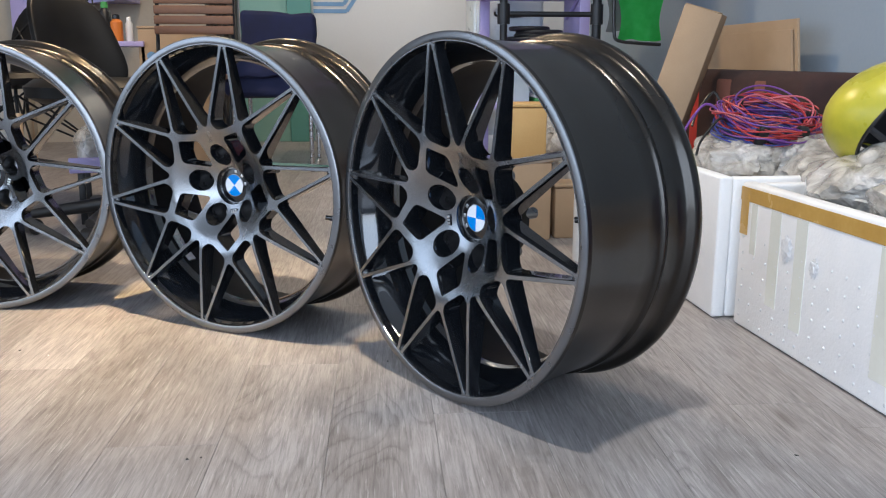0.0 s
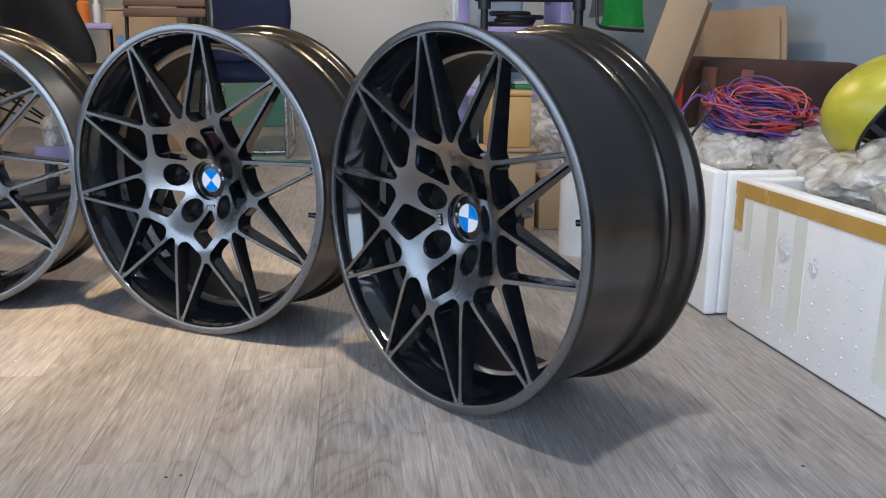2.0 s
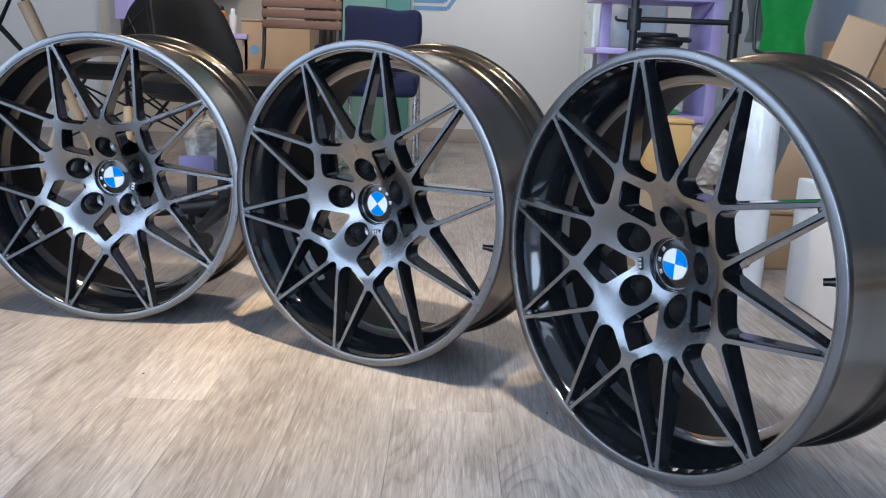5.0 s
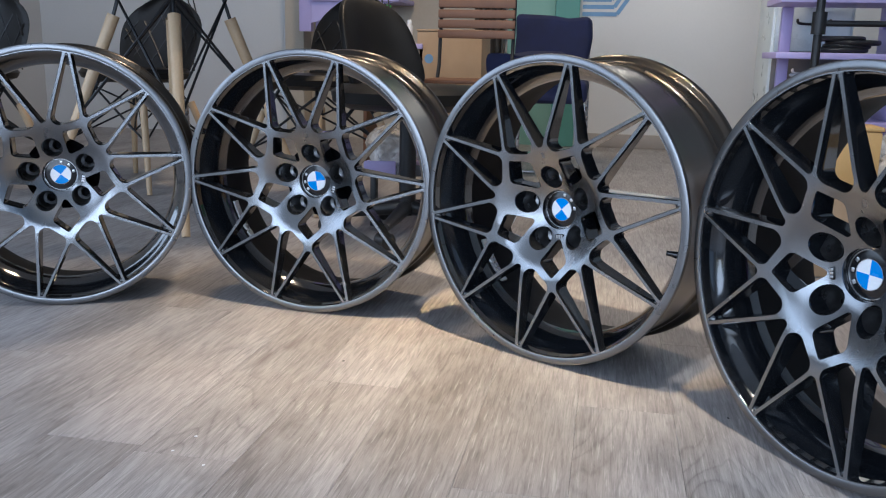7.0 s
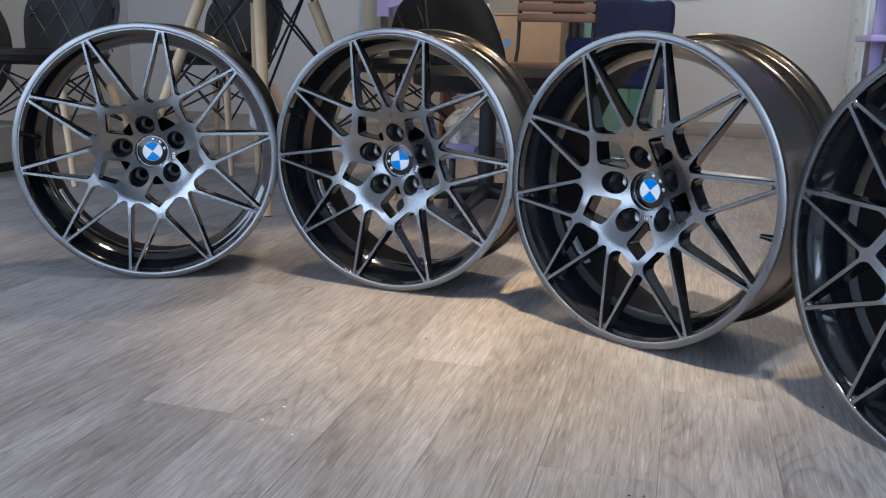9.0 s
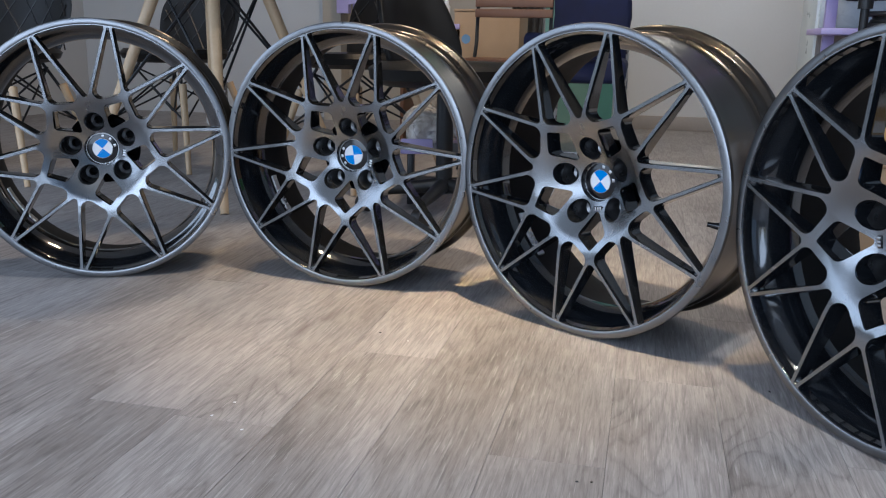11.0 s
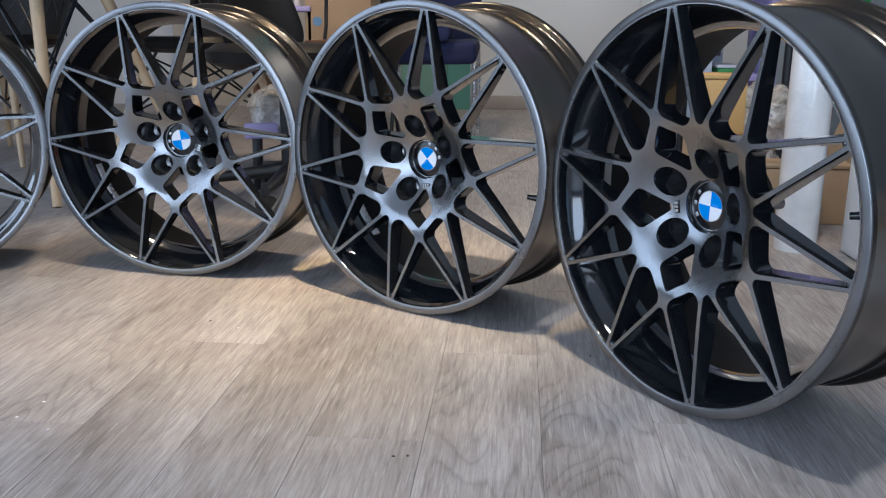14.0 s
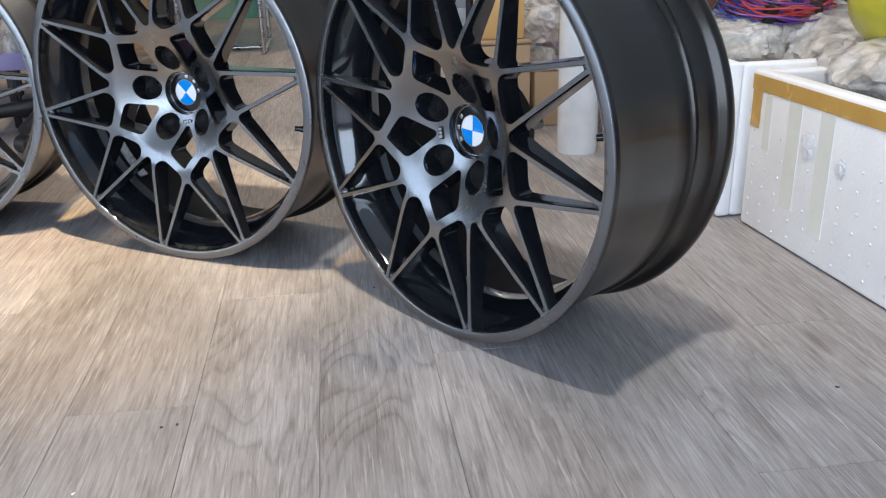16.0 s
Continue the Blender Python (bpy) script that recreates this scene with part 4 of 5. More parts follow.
# pipe clothes frame with a rail to the wall
frame_ = thing("clothes_rail", pose(0.405, 3.15, 0), "black steel pipe frame with a rail to the wall", "pipe frame")
part("post", tube_bm([(0, 0, 0.006), (0, 0, 1.70)], 0.0135, 20), M_PIPE, frame_)
part("post", tube_bm([(0.335, 0, 0.006), (0.335, 0, 1.70)], 0.0165, 20), M_PIPE, frame_)
part("crossbar", tube_bm([(0.012, 0, 0.665), (0.320, 0, 0.665)], 0.0095, 16), M_PIPE, frame_)
part("crossbar", tube_bm([(0.012, 0, 1.25), (0.320, 0, 1.25)], 0.0095, 16), M_PIPE, frame_)
part("rail", tube_bm([(0.345, -0.02, 0.795), (0.880, -0.02, 0.775)], 0.0165, 20), M_PIPE, frame_)
bm = lathe_bm([(0.0, 0.0), (0.0, 0.045), (0.008, 0.045), (0.012, 0.024), (0.035, 0.022), (0.035, 0.0)], 32)
bmesh.ops.transform(bm, verts=bm.verts[:], matrix=Matrix.Translation((0.8945, -0.02, 0.775)) @ Matrix.Rotation(radians(-90), 4, "Y"))
part("wall_flange", bm, M_PIPE, frame_, "round black wall flange")
for z in (0.665, 0.795):
    for x in (0.0, 0.335):
        part("tee", tube_bm([(x, 0, z - 0.035), (x, 0, z + 0.035)], 0.0225, 20), M_PIPE, frame_, "black pipe tee fitting")
for x in (0.0, 0.335):
    bm = lathe_bm([(0.0, 0.0), (0.0, 0.038), (0.006, 0.038), (0.010, 0.018)], 28)
    bmesh.ops.translate(bm, verts=bm.verts[:], vec=(x, 0, 0))
    part("floor_flange", bm, M_PIPE, frame_)
cloth2 = thing("green_cloth", pose(0.885, 3.125, 0.81), "green microfibre cloth with black edge over the rail", "cloth")
for s, dy, ln in (("front_half", -0.025, 0.235), ("back_half", 0.028, 0.205)):
    ob = draped(s, Matrix.Translation((0.0 if dy < 0 else -0.030, dy, 0.0)), 0.155, ln, 1.2, 0.006, M_GREENCLOTH if dy < 0 else M_GREYCLOTH, "", "")
    ob.parent = cloth2
    for key in ("label", "category"):
        if key in ob:
            del ob[key]
part("top_fold", tube_bm([(-0.078, 0, -0.002), (0.078, 0, -0.006)], 0.026, 14), M_GREENCLOTH, cloth2)
part("edge_binding", tube_bm(smooth_curve([(-0.085, -0.026, -0.01), (-0.098, -0.030, -0.09), (-0.094, -0.030, -0.20), (-0.080, -0.031, -0.236), (0.0, -0.032, -0.246), (0.075, -0.030, -0.250)], 5), 0.006, 8), M_BLACK, cloth2, "black edge binding")

# shelves, drawers and small goods behind the pipe frame
shelf = thing("lilac_shelf", pose(0.40, 3.40, 0), "lilac painted shelf unit behind the pipe frame", "shelf")
part("upright", box_bm((0.335, 0.0, 0), (0.375, 0.30, 1.7), 0.003), M_LILAC, shelf)
part("upright", box_bm((-0.02, 0.27, 0), (0.02, 0.30, 1.7), 0.003), M_LILAC, shelf)
for z in (0.34, 0.575, 0.765, 1.2):
    part("board", box_bm((-0.08, -0.03, z - 0.022), (0.334, 0.27, z), 0.003), M_LILAC, shelf)
for z in (0.575, 0.765):
    bm = bmesh.new()
    f = bm.faces.new([bm.verts.new(p) for p in ((0.33, -0.02, z - 0.023), (0.33, 0.2, z - 0.023), (0.33, 0.2, z - 0.10), (0.33, 0.15, z - 0.085))])
    ext = bmesh.ops.extrude_face_region(bm, geom=[f])
    bmesh.ops.translate(bm, verts=[v for v in ext["geom"] if isinstance(v, bmesh.types.BMVert)], vec=(-0.012, 0, 0))
    bmesh.ops.recalc_face_normals(bm, faces=bm.faces[:])
    part("bracket", bm, M_LILAC, shelf, "", False)


def stack_item(name, lo, hi, mat, label, category, lid=None):
    ob = thing(name, pose(lo[0], lo[1], lo[2]), label, category)
    sx, sy, sz = (b - a for a, b in zip(lo, hi))
    part("body", box_bm((0, 0, 0), (sx, sy, sz - 0.012), 0.006), mat, ob)
    part("lid", box_bm((-0.003, -0.003, sz - 0.0115), (sx + 0.003, sy + 0.003, sz), 0.004), lid or mat, ob)
    return ob


coilz = thing("cable_ring", pose(0.55, 3.46, 0.576), "black cable rings lying on a lilac shelf", "cable")
for i in range(4):
    r = 0.085 - 0.012 * (i % 2)
    part("loop", tube_bm([(r * math.cos(k * math.pi / 12) + 0.02 * (i % 3), 0.7 * r * math.sin(k * math.pi / 12), 0.010 + 0.013 * i) for k in range(25)], 0.009, 8), M_BLACK, coilz)
stack_item("storage_box", (0.47, 3.42, 0.766), (0.68, 3.60, 0.83), M_BLACK, "flat black storage box on the lilac shelf", "box")
stack_item("storage_box", (0.42, 3.42, 0.341), (0.55, 3.62, 0.50), M_BIN, "frosted plastic storage box on the lilac shelf", "box")
stack_item("green_box", (0.57, 3.42, 0.341), (0.65, 3.60, 0.372), M_GREENPRINT, "small green printed box on the lilac shelf", "box", M_PAPER)
drawers = thing("drawer_tower", pose(0.36, 3.75, 0), "tower of frosted white plastic drawers", "drawers")
part("case", box_bm((0, 0.006, 0), (0.30, 0.33, 1.15), 0.008), M_BIN, drawers)
for i in range(6):
    z = 0.02 + i * 0.187
    d = part("drawer", box_bm((0.012, -0.008, z), (0.288, 0.012, z + 0.168), 0.006), M_GREY if i == 2 else M_BIN, drawers)
    part("grip", tube_bm(smooth_curve([(0.09, -0.009, z + 0.12), (0.10, -0.024, z + 0.105), (0.20, -0.024, z + 0.105), (0.21, -0.009, z + 0.12)], 4), 0.005, 8), M_BLACK if i % 2 else M_WHITE, d)
# things that stand on the floor behind the nearest wheel
roll = thing("white_roll", pose(0.503, 2.15, 0), "tall white foam roll wrapped in clear film", "roll")
part("core", lathe_bm([(0.0, 0.0), (0.0, 0.047), (0.012, 0.0485), (0.30, 0.0485), (0.475, 0.0470), (0.485, 0.044), (0.485, 0.014), (0.42, 0.013)], 36), M_WRAPPED, roll)
part("inner_tube", tube_bm([(0, 0, 0.40), (0, 0, 0.488)], 0.0125, 20), M_CARD, roll, "brown cardboard inner tube")
stack_item("kraft_carton", (0.295, 2.40, 0.0), (0.445, 2.52, 0.235), M_CARD, "brown cardboard carton standing on the floor", "carton")
stack_item("kraft_carton", (0.312, 2.405, 0.2355), (0.428, 2.515, 0.388), M_CARD_YELLOW, "yellow kraft carton standing on another carton", "carton")
crumpled("plastic_bag", (0.50, 2.66, 0.10), (0.10, 0.12, 0.12), 21, "crumpled clear plastic bag on the wood floor", 0.25)
crumpled("plastic_bag", (0.53, 2.62, 0.27), (0.08, 0.10, 0.085), 22, "crumpled clear plastic bag lying on another bag", 0.25)
stack_item("pallet_box", (0.46, 2.42, 0.0), (0.72, 2.52, 0.16), M_CARD, "low brown cardboard box on the wood floor", "carton")


# ---- furniture behind the wheels ----
def shell_chair(x, y, heading, label):
    """Quilted bucket chair on four dowel legs with wire struts; it faces local -y, its back is at +y."""
    ob = thing("shell_chair", pose(x, y, 0, 0, 0, heading), label, "chair", "quilted chairs by the table")
    bm = bmesh.new()
    nu, nv = 24, 14

    def sheet(side):
        rows = []
        for j in range(nv + 1):
            v = j / nv
            row = []
            for i in range(nu + 1):
                u = 2 * i / nu - 1
                half = 0.205 * (1 - 0.62 * max(0.0, (v - 0.45) / 0.55) ** 3.2) * (0.86 + 0.14 * math.sin(v * math.pi))
                swell = 0.016 * math.sqrt(max(0.0, 1 - u ** 8)) * math.sqrt(max(0.0, 1 - max(0.0, (v - 0.6) / 0.4) ** 6))
                row.append(bm.verts.new((u * half, 0.185 + 0.07 * v - 0.08 * u * u * (1 - 0.3 * v) + side * (swell + 0.001), 0.455 + 0.285 * v)))
            rows.append(row)
        for a, b in zip(rows, rows[1:]):
            for i in range(nu):
                bm.faces.new((a[i], a[i + 1], b[i + 1], b[i]))
        return rows

    one, two = sheet(-1), sheet(1)
    ring = lambda r: r[0] + [q[-1] for q in r[1:]] + r[-1][-2::-1] + [q[0] for q in r[-2:0:-1]]
    ra, rb = ring(one), ring(two)
    for k in range(len(ra)):
        bm.faces.new((ra[k], ra[(k + 1) % len(ra)], rb[(k + 1) % len(ra)], rb[k]))
    bmesh.ops.recalc_face_normals(bm, faces=bm.faces[:])
    part("backrest", bm, M_LEATHER, ob, "quilted black leatherette backrest")
    # raised seams on the back
    for k, s, side in [(k, s, side) for k in (-2, -1, 0, 1, 2) for s in (-1, 1) for side in (-1, 1)]:
        pts = []
        for j in range(15):
            v = j / 14
            px = k * 0.085 + s * (v - 0.5) * 0.285 * 0.6
            if abs(px) > 0.185 - 0.10 * max(0.0, (v - 0.6) / 0.4) ** 2:
                continue
            u = px / 0.2
            pts.append((px, 0.185 + 0.07 * v - 0.08 * u * u * (1 - 0.3 * v) + side * 0.0165, 0.455 + 0.285 * v))
        if len(pts) > 2:
            part("seam", tube_bm(pts, 0.003, 5), M_BLACK, ob)
    seat = lathe_bm([(0.405, 0.0), (0.41, 0.16), (0.425, 0.205), (0.445, 0.215), (0.462, 0.20), (0.458, 0.0)], 36)
    part("seat", seat, M_LEATHER, ob, "black leatherette seat")
    for sx in (-1, 1):
        for sy in (-1, 1):
            part("leg", tube_bm([(sx * 0.235, sy * 0.225, 0.0), (sx * 0.15, sy * 0.14, 0.33)], 0.013, 12, radii=[0.010, 0.015]), M_PALEWOOD, ob, "pale wooden dowel leg")
            part("leg_bracket", tube_bm([(sx * 0.152, sy * 0.142, 0.30), (sx * 0.10, sy * 0.10, 0.408)], 0.006, 8), M_PIPE, ob)
    for a, b in (((-1, -1), (1, 1)), ((1, -1), (-1, 1)), ((-1, -1), (1, -1)), ((-1, 1), (1, 1)), ((-1, -1), (-1, 1)), ((1, -1), (1, 1))):
        part("wire_strut", tube_bm([(a[0] * 0.185, a[1] * 0.175, 0.19), (b[0] * 0.115, b[1] * 0.11, 0.39)], 0.004, 6), M_PIPE, ob)
        part("wire_strut", tube_bm([(b[0] * 0.185, b[1] * 0.175, 0.19), (a[0] * 0.115, a[1] * 0.11, 0.39)], 0.004, 6), M_PIPE, ob)
    return ob


shell_chair(-2.53, 2.84, 2, "black quilted chair on dowel legs with its back turned")
shell_chair(-2.10, 3.32, 180 + 168, "black quilted chair on dowel legs by the table")
shell_chair(-1.27, 3.12, 330, "black quilted chair on dowel legs near the shelf")

table = thing("round_table", pose(-1.65, 2.78, 0), "round black table on four pale dowel legs", "table")
part("tabletop", lathe_bm([(0.740, 0.0), (0.740, 0.46), (0.745, 0.472), (0.754, 0.475), (0.762, 0.470), (0.764, 0.0)], 64), M_BLACK, table, "round black tabletop")
for k in range(4):
    a = math.atan2(-0.38, 0.21) + k * math.pi / 2
    c, s = math.cos(a), math.sin(a)
    part("leg", tube_bm([(0.434 * c, 0.434 * s, 0.0), (0.18 * c, 0.18 * s, 0.64)], 0.016, 14, radii=[0.013, 0.020]), M_PALEWOOD, table, "pale wooden dowel leg")
    part("leg_rod", tube_bm([(0.185 * c, 0.185 * s, 0.625), (0.15 * c, 0.15 * s, 0.741)], 0.006, 8), M_PIPE, table)
    b = a + math.pi / 2
    part("wire_strut", tube_bm([(0.30 * c, 0.30 * s, 0.33), (0.17 * math.cos(b), 0.17 * math.sin(b), 0.70)], 0.0045, 6), M_PIPE, table)
    b = a - math.pi / 2
    part("wire_strut", tube_bm([(0.30 * c, 0.30 * s, 0.33), (0.17 * math.cos(b), 0.17 * math.sin(b), 0.70)], 0.0045, 6), M_PIPE, table)
strings = thing("red_string", pose(-1.36, 2.50, 0.766), "thin red string lying tangled on the tabletop", "string")
rng = random.Random(9)
for i in range(5):
    p = Vector((rng.uniform(-0.15, 0.12), rng.uniform(-0.05, 0.08), 0.004))
    pts = [p]
    for k in range(5):
        p = p + Vector((rng.uniform(-0.03, 0.06), rng.uniform(-0.04, 0.04), 0))
        pts.append(Vector((p.x, p.y, 0.004 + abs(rng.gauss(0, 0.012)))))
    part("strand", tube_bm(smooth_curve(pts, 5), 0.0018, 5), M_RED, strings)

# white sleeve and a chrome rod on the table's far leg
ang = math.atan2(-0.38, 0.21) + math.pi
at = lambda z: Vector(((0.434 - 0.397 * z) * math.cos(ang), (0.434 - 0.397 * z) * math.sin(ang), z))
part("leg_sleeve", tube_bm([at(0.19), at(0.20), at(0.37), at(0.385)], 0.028, 20, radii=[0.022, 0.030, 0.030, 0.020]), M_PAPER, table, "white plastic sleeve on a leg")
part("chrome_rod", tube_bm([at(0.15) + Vector((0.055, -0.01, 0)), at(0.36) + Vector((0.045, -0.01, 0))], 0.012, 14), M_STEEL, table, "bright chrome rod")

# black office chair with a slanting back
office = thing("office_chair", pose(-0.83, 2.64, 0, 0, 0, 52), "glossy black leatherette office chair seen from behind", "chair")
bm = bmesh.new()
bmesh.ops.create_uvsphere(bm, u_segments=40, v_segments=24, radius=1.0)
for v in bm.verts:
    c = Vector([math.copysign(abs(q) ** 0.62, q) for q in v.co])
    z = 0.555 + 0.150 * c.z
    v.co = Vector((c.x * (0.138 - 0.022 * c.z), 0.19 + 0.028 * c.y + 0.45 * (z - 0.555) - 0.055 * c.x * c.x, z))
bmesh.ops.recalc_face_normals(bm, faces=bm.faces[:])
part("backrest", bm, M_LEATHER, office, "black leatherette backrest")
part("seat", lathe_bm([(0.375, 0.0), (0.38, 0.18), (0.40, 0.225), (0.43, 0.23), (0.45, 0.20), (0.455, 0.0)], 36), M_LEATHER, office, "padded black seat")
part("column", tube_bm([(0, 0, 0.06), (0, 0, 0.38)], 0.026, 18), M_PIPE, office)
for k in range(5):
    c, s = math.cos(k * 1.2566), math.sin(k * 1.2566)
    part("base_arm", tube_bm([(0, 0, 0.085), (0.24 * c, 0.24 * s, 0.062)], 0.018, 10, radii=[0.024, 0.014]), M_BLACK, office)
    part("castor", lathe_bm([(-0.02, 0.0), (-0.02, 0.024), (0.02, 0.024), (0.02, 0.0)], 20, axis="y"), M_BLACK, office).location = (0.24 * c, 0.24 * s, 0.026)


# slatted teak chair
slat = thing("slatted_chair", pose(-0.82, 3.88, 0), "folding garden chair with brown teak slats", "chair")
for i in range(4):
    bm = box_bm((-0.165, -0.009, 0.610 + 0.042 * i), (0.165, 0.009, 0.645 + 0.042 * i), 0.004)
    for v in bm.verts:
        v.co.y += 0.022 * (v.co.x / 0.165) ** 2 * -1 + 0.04 * (v.co.z - 0.65)
    part("back_slat", bm, M_TEAK, slat, "curved brown back slat")
for i in range(6):
    part("seat_slat", box_bm((-0.17, -0.36 + 0.058 * i, 0.428), (0.17, -0.312 + 0.058 * i, 0.444), 0.003), M_TEAK, slat, "brown seat slat")
for s in (-1, 1):
    part("back_leg", tube_bm([(s * 0.158, -0.35, 0.0), (s * 0.158, -0.02, 0.50), (s * 0.158, 0.02, 0.775)], 0.008, 10), M_PIPE, slat)
    part("front_leg", tube_bm([(s * 0.145, 0.05, 0.0), (s * 0.145, -0.33, 0.425)], 0.008, 10), M_PIPE, slat)
part("stretcher", tube_bm([(-0.15, -0.20, 0.225), (0.15, -0.20, 0.225)], 0.006, 8), M_PIPE, slat)

# navy cushioned chair with a silver tube frame
navy = thing("cushioned_chair", pose(-0.52, 4.36, 0), "navy blue cushioned chair on a bent silver tube frame", "chair")


def cushion_bm(lo, hi, seed, puff=0.02):
    bm = box_bm(lo, hi, 0.03, 3)
    bmesh.ops.subdivide_edges(bm, edges=bm.edges[:], cuts=3, use_grid_fill=True)
    for v in bm.verts:
        v.co += Vector((noise.noise(v.co * 7 + Vector((seed, 0, 0))), noise.noise(v.co * 7 + Vector((0, seed, 0))), noise.noise(v.co * 7 + Vector((0, 0, seed))))) * puff
    return bm


part("back_cushion", cushion_bm((-0.19, 0.02, 0.42), (0.165, 0.12, 0.73), 2.0), M_NAVY, navy, "navy cloth back cushion")
part("seat_cushion", cushion_bm((-0.21, -0.40, 0.34), (0.17, 0.06, 0.44), 5.0), M_NAVY, navy, "navy cloth seat cushion")
part("throw", cushion_bm((-0.25, -0.43, 0.42), (0.06, -0.22, 0.55), 8.0, 0.045), M_NAVY, navy, "bunched navy cloth")
for s in (-1, 1):
    part("tube_leg", tube_bm(smooth_curve([(s * 0.16, 0.06, 0.60), (s * 0.165, 0.10, 0.34), (s * 0.17, 0.10, 0.03), (s * 0.17, 0.07, 0.012), (s * 0.17, -0.30, 0.012), (s * 0.17, -0.36, 0.03), (s * 0.17, -0.36, 0.34)], 4), 0.010, 10), M_STEEL, navy, "bent silver tube")
part("tube_bar", tube_bm([(-0.17, -0.20, 0.012), (0.17, -0.20, 0.012)], 0.009, 10), M_STEEL, navy)

# low shelf with bottles, and cartons below it
side = thing("bottle_shelf", pose(-1.45, 4.30, 0), "lilac side shelf holding bottles and spray cans", "shelf")
part("board", box_bm((0, 0, 0.565), (0.30, 0.30, 0.59), 0.003), M_LILAC, side)
part("side_panel", box_bm((0.0, 0.02, 0), (0.018, 0.30, 0.565), 0.002), M_TEAK, side, "brown side panel")
part("side_panel", box_bm((0.282, 0.02, 0), (0.30, 0.30, 0.565), 0.002), M_TEAK, side, "brown side panel")
part("board", box_bm((0.018, 0.02, 0.10), (0.282, 0.30, 0.12), 0.002), M_TEAK, side)
for i, (x, r, h, mat, capm, words) in enumerate(((-1.40, 0.026, 0.17, M_GREY, M_BLACK, "slim grey spray can on the lilac shelf"), (-1.345, 0.028, 0.18, M_BLACK, M_GREENPRINT, "dark bottle with a green cap on the shelf"), (-1.285, 0.028, 0.12, M_ORANGE, M_BLACK, "short orange bottle on the lilac shelf"), (-1.235, 0.018, 0.11, M_PAPER, M_WHITE, "small white tube on the lilac shelf"))):
    b = thing("bottle", pose(x, 4.36 + 0.03 * (i % 2), 0.5905), words, "bottle", "bottles on the shelf")
    part("body", lathe_bm([(0, 0), (0, r * 0.95), (0.004, r), (h * 0.75, r), (h * 0.84, r * 0.6), (h * 0.88, r * 0.5)], 22), mat, b)
    part("cap", lathe_bm([(h * 0.86, r * 0.62), (h, r * 0.58), (h + 0.004, r * 0.4), (h + 0.004, 0)], 18), capm, b)
stack_item("kraft_carton", (-1.18, 4.32, 0.0), (-0.86, 4.60, 0.66), M_CARD, "tall brown cardboard carton behind the slatted chair", "carton")
part_spot = lathe_bm([(0.0, 0.0), (0.0, 0.022), (0.001, 0.022), (0.001, 0.0)], 16, axis="y")
dot = tagged(link_mesh("blue_sticker", part_spot, M_BLUELINE), "round blue sticker on a brown carton", "sticker")
dot.matrix_world = pose(-1.12, 4.3185, 0.52)

# tall lilac shelves by the pier
tallshelf = thing("lilac_shelf", pose(-2.10, 5.20, 0), "tall lilac shelf unit with a white box on it", "shelf")
part("upright", box_bm((0.0, 0.0, 0.66), (0.075, 0.05, 2.0), 0.003), M_LILAC, tallshelf)
part("upright", box_bm((0.0, 0.30, 0.66), (0.075, 0.3785, 2.0), 0.003), M_LILAC, tallshelf)
for z in (0.86, 1.30):
    part("board", box_bm((0.076, -0.03, z - 0.025), (0.62, 0.3785, z), 0.003), M_LILAC, tallshelf)
bm = bmesh.new()
f = bm.faces.new([bm.verts.new(p) for p in ((0.076, 0.0, 0.834), (0.60, 0.0, 0.834), (0.30, 0.0, 0.80), (0.12, 0.0, 0.72), (0.076, 0.0, 0.71))])
ext = bmesh.ops.extrude_face_region(bm, geom=[f])
bmesh.ops.translate(bm, verts=[v for v in ext["geom"] if isinstance(v, bmesh.types.BMVert)], vec=(0, 0.02, 0))
bmesh.ops.recalc_face_normals(bm, faces=bm.faces[:])
part("bracket", bm, M_LILAC, tallshelf, "curved lilac bracket", False)
part("slat_screen", curtain_bm(0.09, 0.24, 0.20, 0.87, 1.29, 6, 0.012), M_CURTAIN, tallshelf, "dark ribbed screen")
wb = thing("white_box", pose(-1.97, 5.19, 0.8605), "small white cardboard box with a printed machine picture", "box")
bm = bmesh.new()
f = bm.faces.new([bm.verts.new(p) for p in ((0, 0, 0), (0.26, 0, 0), (0.26, 0, 0.105), (0.16, 0, 0.105), (0.10, 0, 0.15), (0.05, 0, 0.108), (0, 0, 0.105))])
ext = bmesh.ops.extrude_face_region(bm, geom=[f])
bmesh.ops.translate(bm, verts=[v for v in ext["geom"] if isinstance(v, bmesh.types.BMVert)], vec=(0, 0.14, 0))
bmesh.ops.recalc_face_normals(bm, faces=bm.faces[:])
part("body", bm, M_PAPER, wb, "", False)
for lo, hi in (((0.08, -0.001, 0.02), (0.20, -0.0002, 0.035)), ((0.10, -0.001, 0.055), (0.20, -0.0002, 0.075)), ((0.15, -0.001, 0.035), (0.185, -0.0002, 0.055))):
    part("print_bar", box_bm(lo, hi), M_TEAL, wb, "", False)
stack_item("dark_box", (-1.66, 5.25, 0.8605), (-1.56, 5.45, 1.06), M_BLACK, "dark upright box on the lilac shelf", "box")

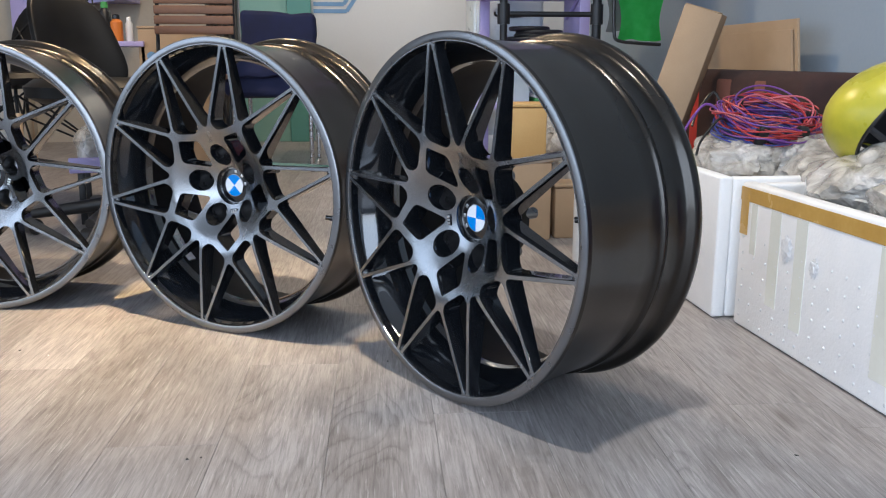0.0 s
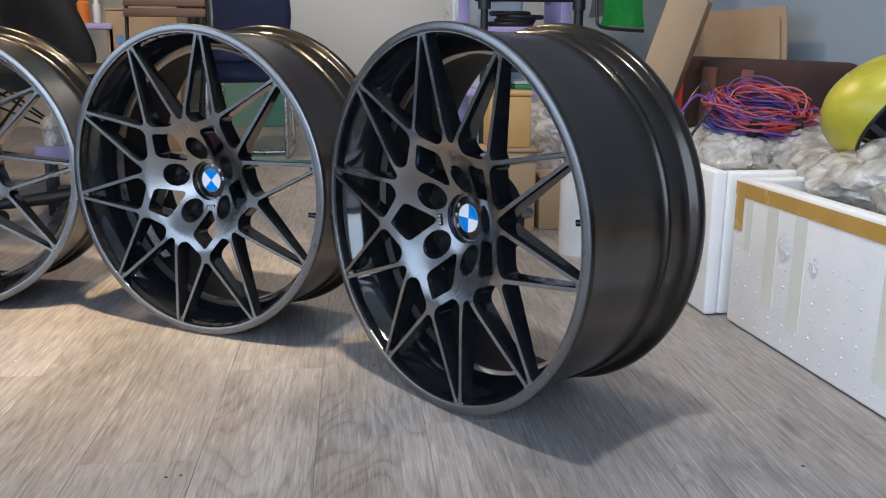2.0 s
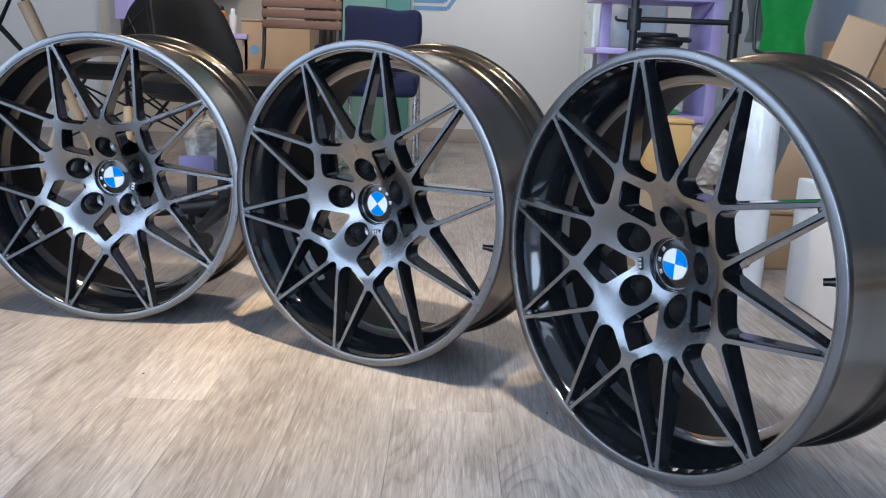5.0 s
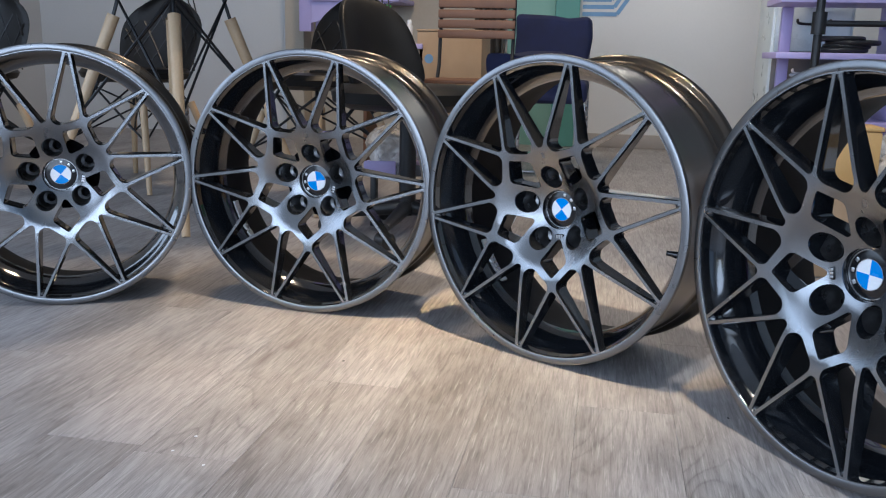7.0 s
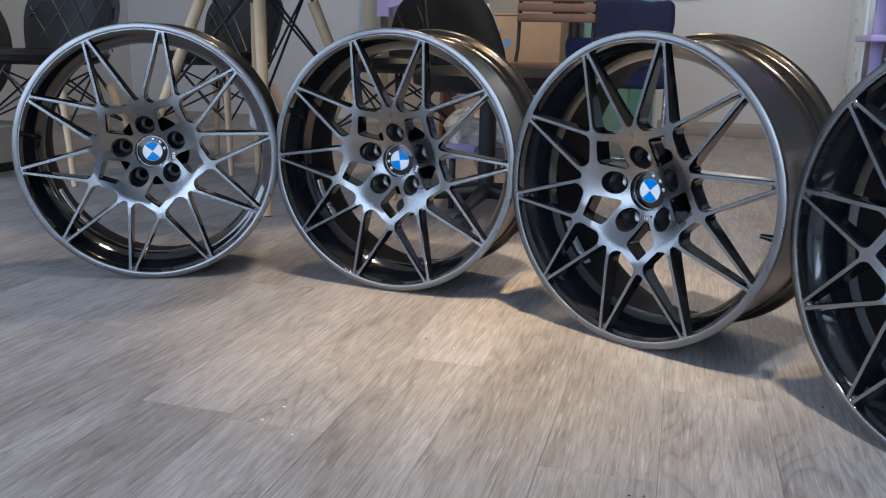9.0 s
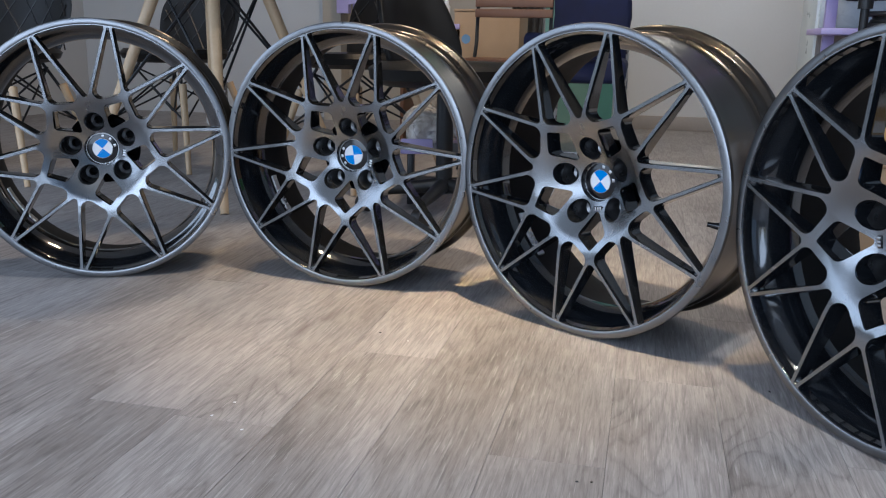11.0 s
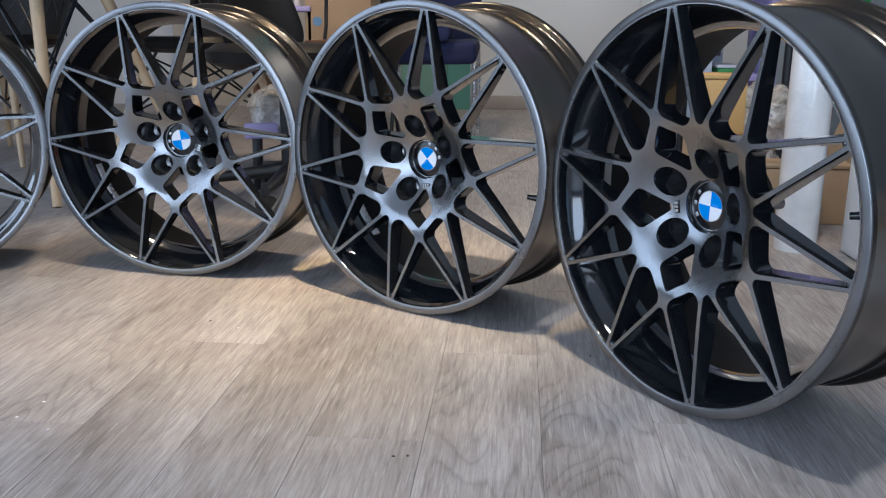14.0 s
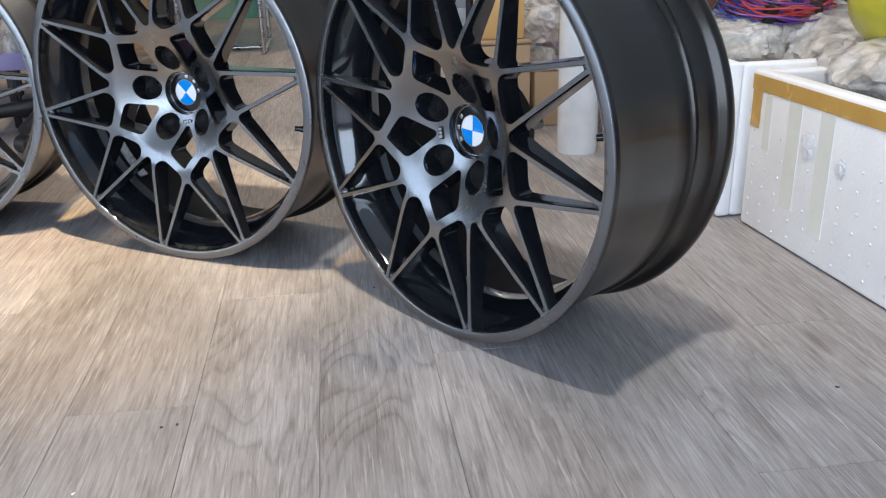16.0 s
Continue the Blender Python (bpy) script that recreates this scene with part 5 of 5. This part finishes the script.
# low lilac tray with scraps behind the wheels
tray = thing("lilac_tray", pose(-0.985, 2.70, 0, 0, 0, 14), "low lilac tray on black feet holding crumpled plastic scraps", "tray")
part("base", box_bm((0, 0, 0.165), (0.30, 0.30, 0.178), 0.003), M_LILAC, tray)
part("front_board", box_bm((0, -0.012, 0.165), (0.10, -0.0005, 0.212), 0.003), M_LILAC, tray)
part("dark_front_board", box_bm((0.102, -0.012, 0.165), (0.30, -0.0005, 0.200), 0.003), M_GREY, tray, "dark grey front board")
for x in (0.02, 0.26):
    for y in (0.02, 0.26):
        part("foot", box_bm((x, y, 0.0), (x + 0.02, y + 0.02, 0.1645), 0.002), M_BLACK, tray, "black foot")
for i, (x, y) in enumerate(((-0.93, 2.85), (-0.80, 2.86), (-0.84, 2.97), (-0.97, 2.95))):
    crumpled("plastic_scrap", (x, y, 0.232 + 0.012 * (i % 2)), (0.075, 0.07, 0.065), 31 + i, "crumpled clear plastic scrap in the lilac tray", 0.3, 3, M_FILM, "plastic scrap", "plastic scraps in the tray")
crumpled("black_bag", (-0.755, 2.98, 0.235), (0.07, 0.07, 0.07), 41, "bunched black plastic bag in the lilac tray", 0.25, 3, M_BLACK, "plastic bag", "plastic scraps in the tray")


# mounted wheel on a plinth at the far left
plinth = thing("display_plinth", pose(-3.36, 2.62, 0), "low beige display plinth with a dark skirting", "plinth")
part("body", box_bm((0, 0, 0.035), (0.62, 0.42, 0.17), 0.004), M_BEIGE, plinth)
part("skirting", box_bm((0.012, 0.012, 0.0), (0.608, 0.408, 0.0345)), M_BLACK, plinth, "dark recessed skirting")
mounted = thing("car_wheel", pose(-3.03, 2.72, 0.465, 0, 0, 22), "black car tyre with silver star spokes on a plinth", "car wheel")
part("tyre", lathe_bm([(0.0, 0.218), (-0.012, 0.225), (-0.018, 0.25), (-0.010, 0.282), (0.012, 0.294), (0.10, 0.2945), (0.188, 0.294), (0.21, 0.282), (0.218, 0.25), (0.21, 0.22)], 72, axis="y"), M_RUBBER, mounted, "black tyre")
part("rim", lathe_bm([(0.0, 0.219), (0.004, 0.213), (0.03, 0.207), (0.18, 0.205)], 72, axis="y"), M_GLOSS_BLACK, mounted, "gloss black rim")
part("backing", lathe_bm([(0.12, 0.205), (0.125, 0.0)], 48, axis="y"), M_GLOSS_BLACK, mounted)
for k in range(5):
    a = radians(72 * k + 20)
    for s in (-1, 1):
        b = a + s * radians(13)
        part("spoke", tube_bm([(0.04 * math.cos(a), 0.035, 0.04 * math.sin(a)), (0.10 * math.cos(a), 0.028, 0.10 * math.sin(a)), (0.212 * math.cos(b), 0.004, 0.212 * math.sin(b))], 0.01, 8, radii=[0.016, 0.012, 0.008]), M_SILVERSPOKE, mounted, "silver forked spoke")
part("hub", lathe_bm([(0.028, 0.0), (0.028, 0.035), (0.034, 0.05), (0.06, 0.055)], 32, axis="y"), M_SILVERSPOKE, mounted)

# crumbs on the floor
rng = random.Random(14)
for x, y, dark in ((-0.79, 1.15, 0), (-0.80, 1.10, 0), (-0.74, 1.07, 0), (-0.292, 1.043, 1), (-0.275, 1.046, 1), (-0.62, 1.47, 0), (-0.36, 0.93, 0), (0.05, 0.64, 1), (0.075, 0.63, 1), (-0.68, 1.50, 1), (-0.03, 1.40, 1), (0.30, 0.80, 1), (0.50, 1.0, 1)):
    bm = bmesh.new()
    bmesh.ops.create_icosphere(bm, subdivisions=1, radius=1.0)
    for v in bm.verts:
        v.co = Vector((v.co.x * 0.0024 * rng.uniform(0.7, 1.5), v.co.y * 0.0018, max(v.co.z, -0.6) * 0.0010))
    ob = link_mesh("floor_crumb", bm, M_BLACK if dark else M_WHITE)
    ob.matrix_world = pose(x, y, 0.0008, 0, 0, rng.uniform(0, 180))
    tagged(ob, "tiny dark crumb lying on the wood floor" if dark else "tiny white crumb lying on the wood floor", "crumb", "crumbs on the floor")

# ---- floor planks ----
PW, PL, GAP = 0.1475, 0.915, 0.0004
floor = structure("floor", box_bm((X0, Y0, -0.08), (X1, Y1, -0.004)), M_GAP, "grey-brown oak plank floor, slightly worn", "floor")
JOINT = {-1: 1.09, 0: 1.40, 1: 0.80, 2: 1.087, 3: 1.396, 4: 0.83, 5: 1.17, 6: 1.45, 7: 0.855, 8: 1.175}


def plank_mesh(x0, x1, y0, y1):
    """A thin board with eased top edges, its origin in the middle."""
    bm = bmesh.new()
    hx, hy, e, t = (x1 - x0) / 2, (y1 - y0) / 2, 0.0004, 0.0039
    low = [bm.verts.new((sx * hx, sy * hy, -t)) for sx, sy in ((-1, -1), (1, -1), (1, 1), (-1, 1))]
    mid = [bm.verts.new((sx * hx, sy * hy, -e)) for sx, sy in ((-1, -1), (1, -1), (1, 1), (-1, 1))]
    top = [bm.verts.new((sx * (hx - e), sy * (hy - e), 0)) for sx, sy in ((-1, -1), (1, -1), (1, 1), (-1, 1))]
    for a, b in ((low, mid), (mid, top)):
        for i in range(4):
            bm.faces.new((a[i], a[(i + 1) % 4], b[(i + 1) % 4], b[i]))
    bm.faces.new(top)
    me = bpy.data.meshes.new("plank")
    bm.to_mesh(me)
    bm.free()
    me.materials.append(M_PLANK)
    return me


whole = plank_mesh(0, PW - GAP, 0, PL - GAP)
rng = random.Random(2)
k = math.floor((X0 + 0.703) / PW)
while -0.703 + PW * k < X1:
    xa, xb = max(-0.703 + PW * k, X0), min(-0.703 + PW * (k + 1), X1)
    joint = JOINT.get(k, rng.choice((0.79, 1.09, 1.40)) + rng.uniform(-0.03, 0.03))
    y = joint - PL * math.ceil((joint - Y0) / PL)
    while y < Y1:
        ya, yb = max(y, Y0), min(y + PL, Y1)
        y += PL
        if yb - ya < 0.01 or xb - xa < 0.01:
            continue
        full = xb - xa > PW - 1e-6 and yb - ya > PL - 1e-6
        ob = new("plank", whole if full else plank_mesh(xa, xb - GAP, ya, yb - GAP))
        ob.parent = floor
        ob.location = ((xa + xb - GAP) / 2, (ya + yb - GAP) / 2, 0.0)
    k += 1
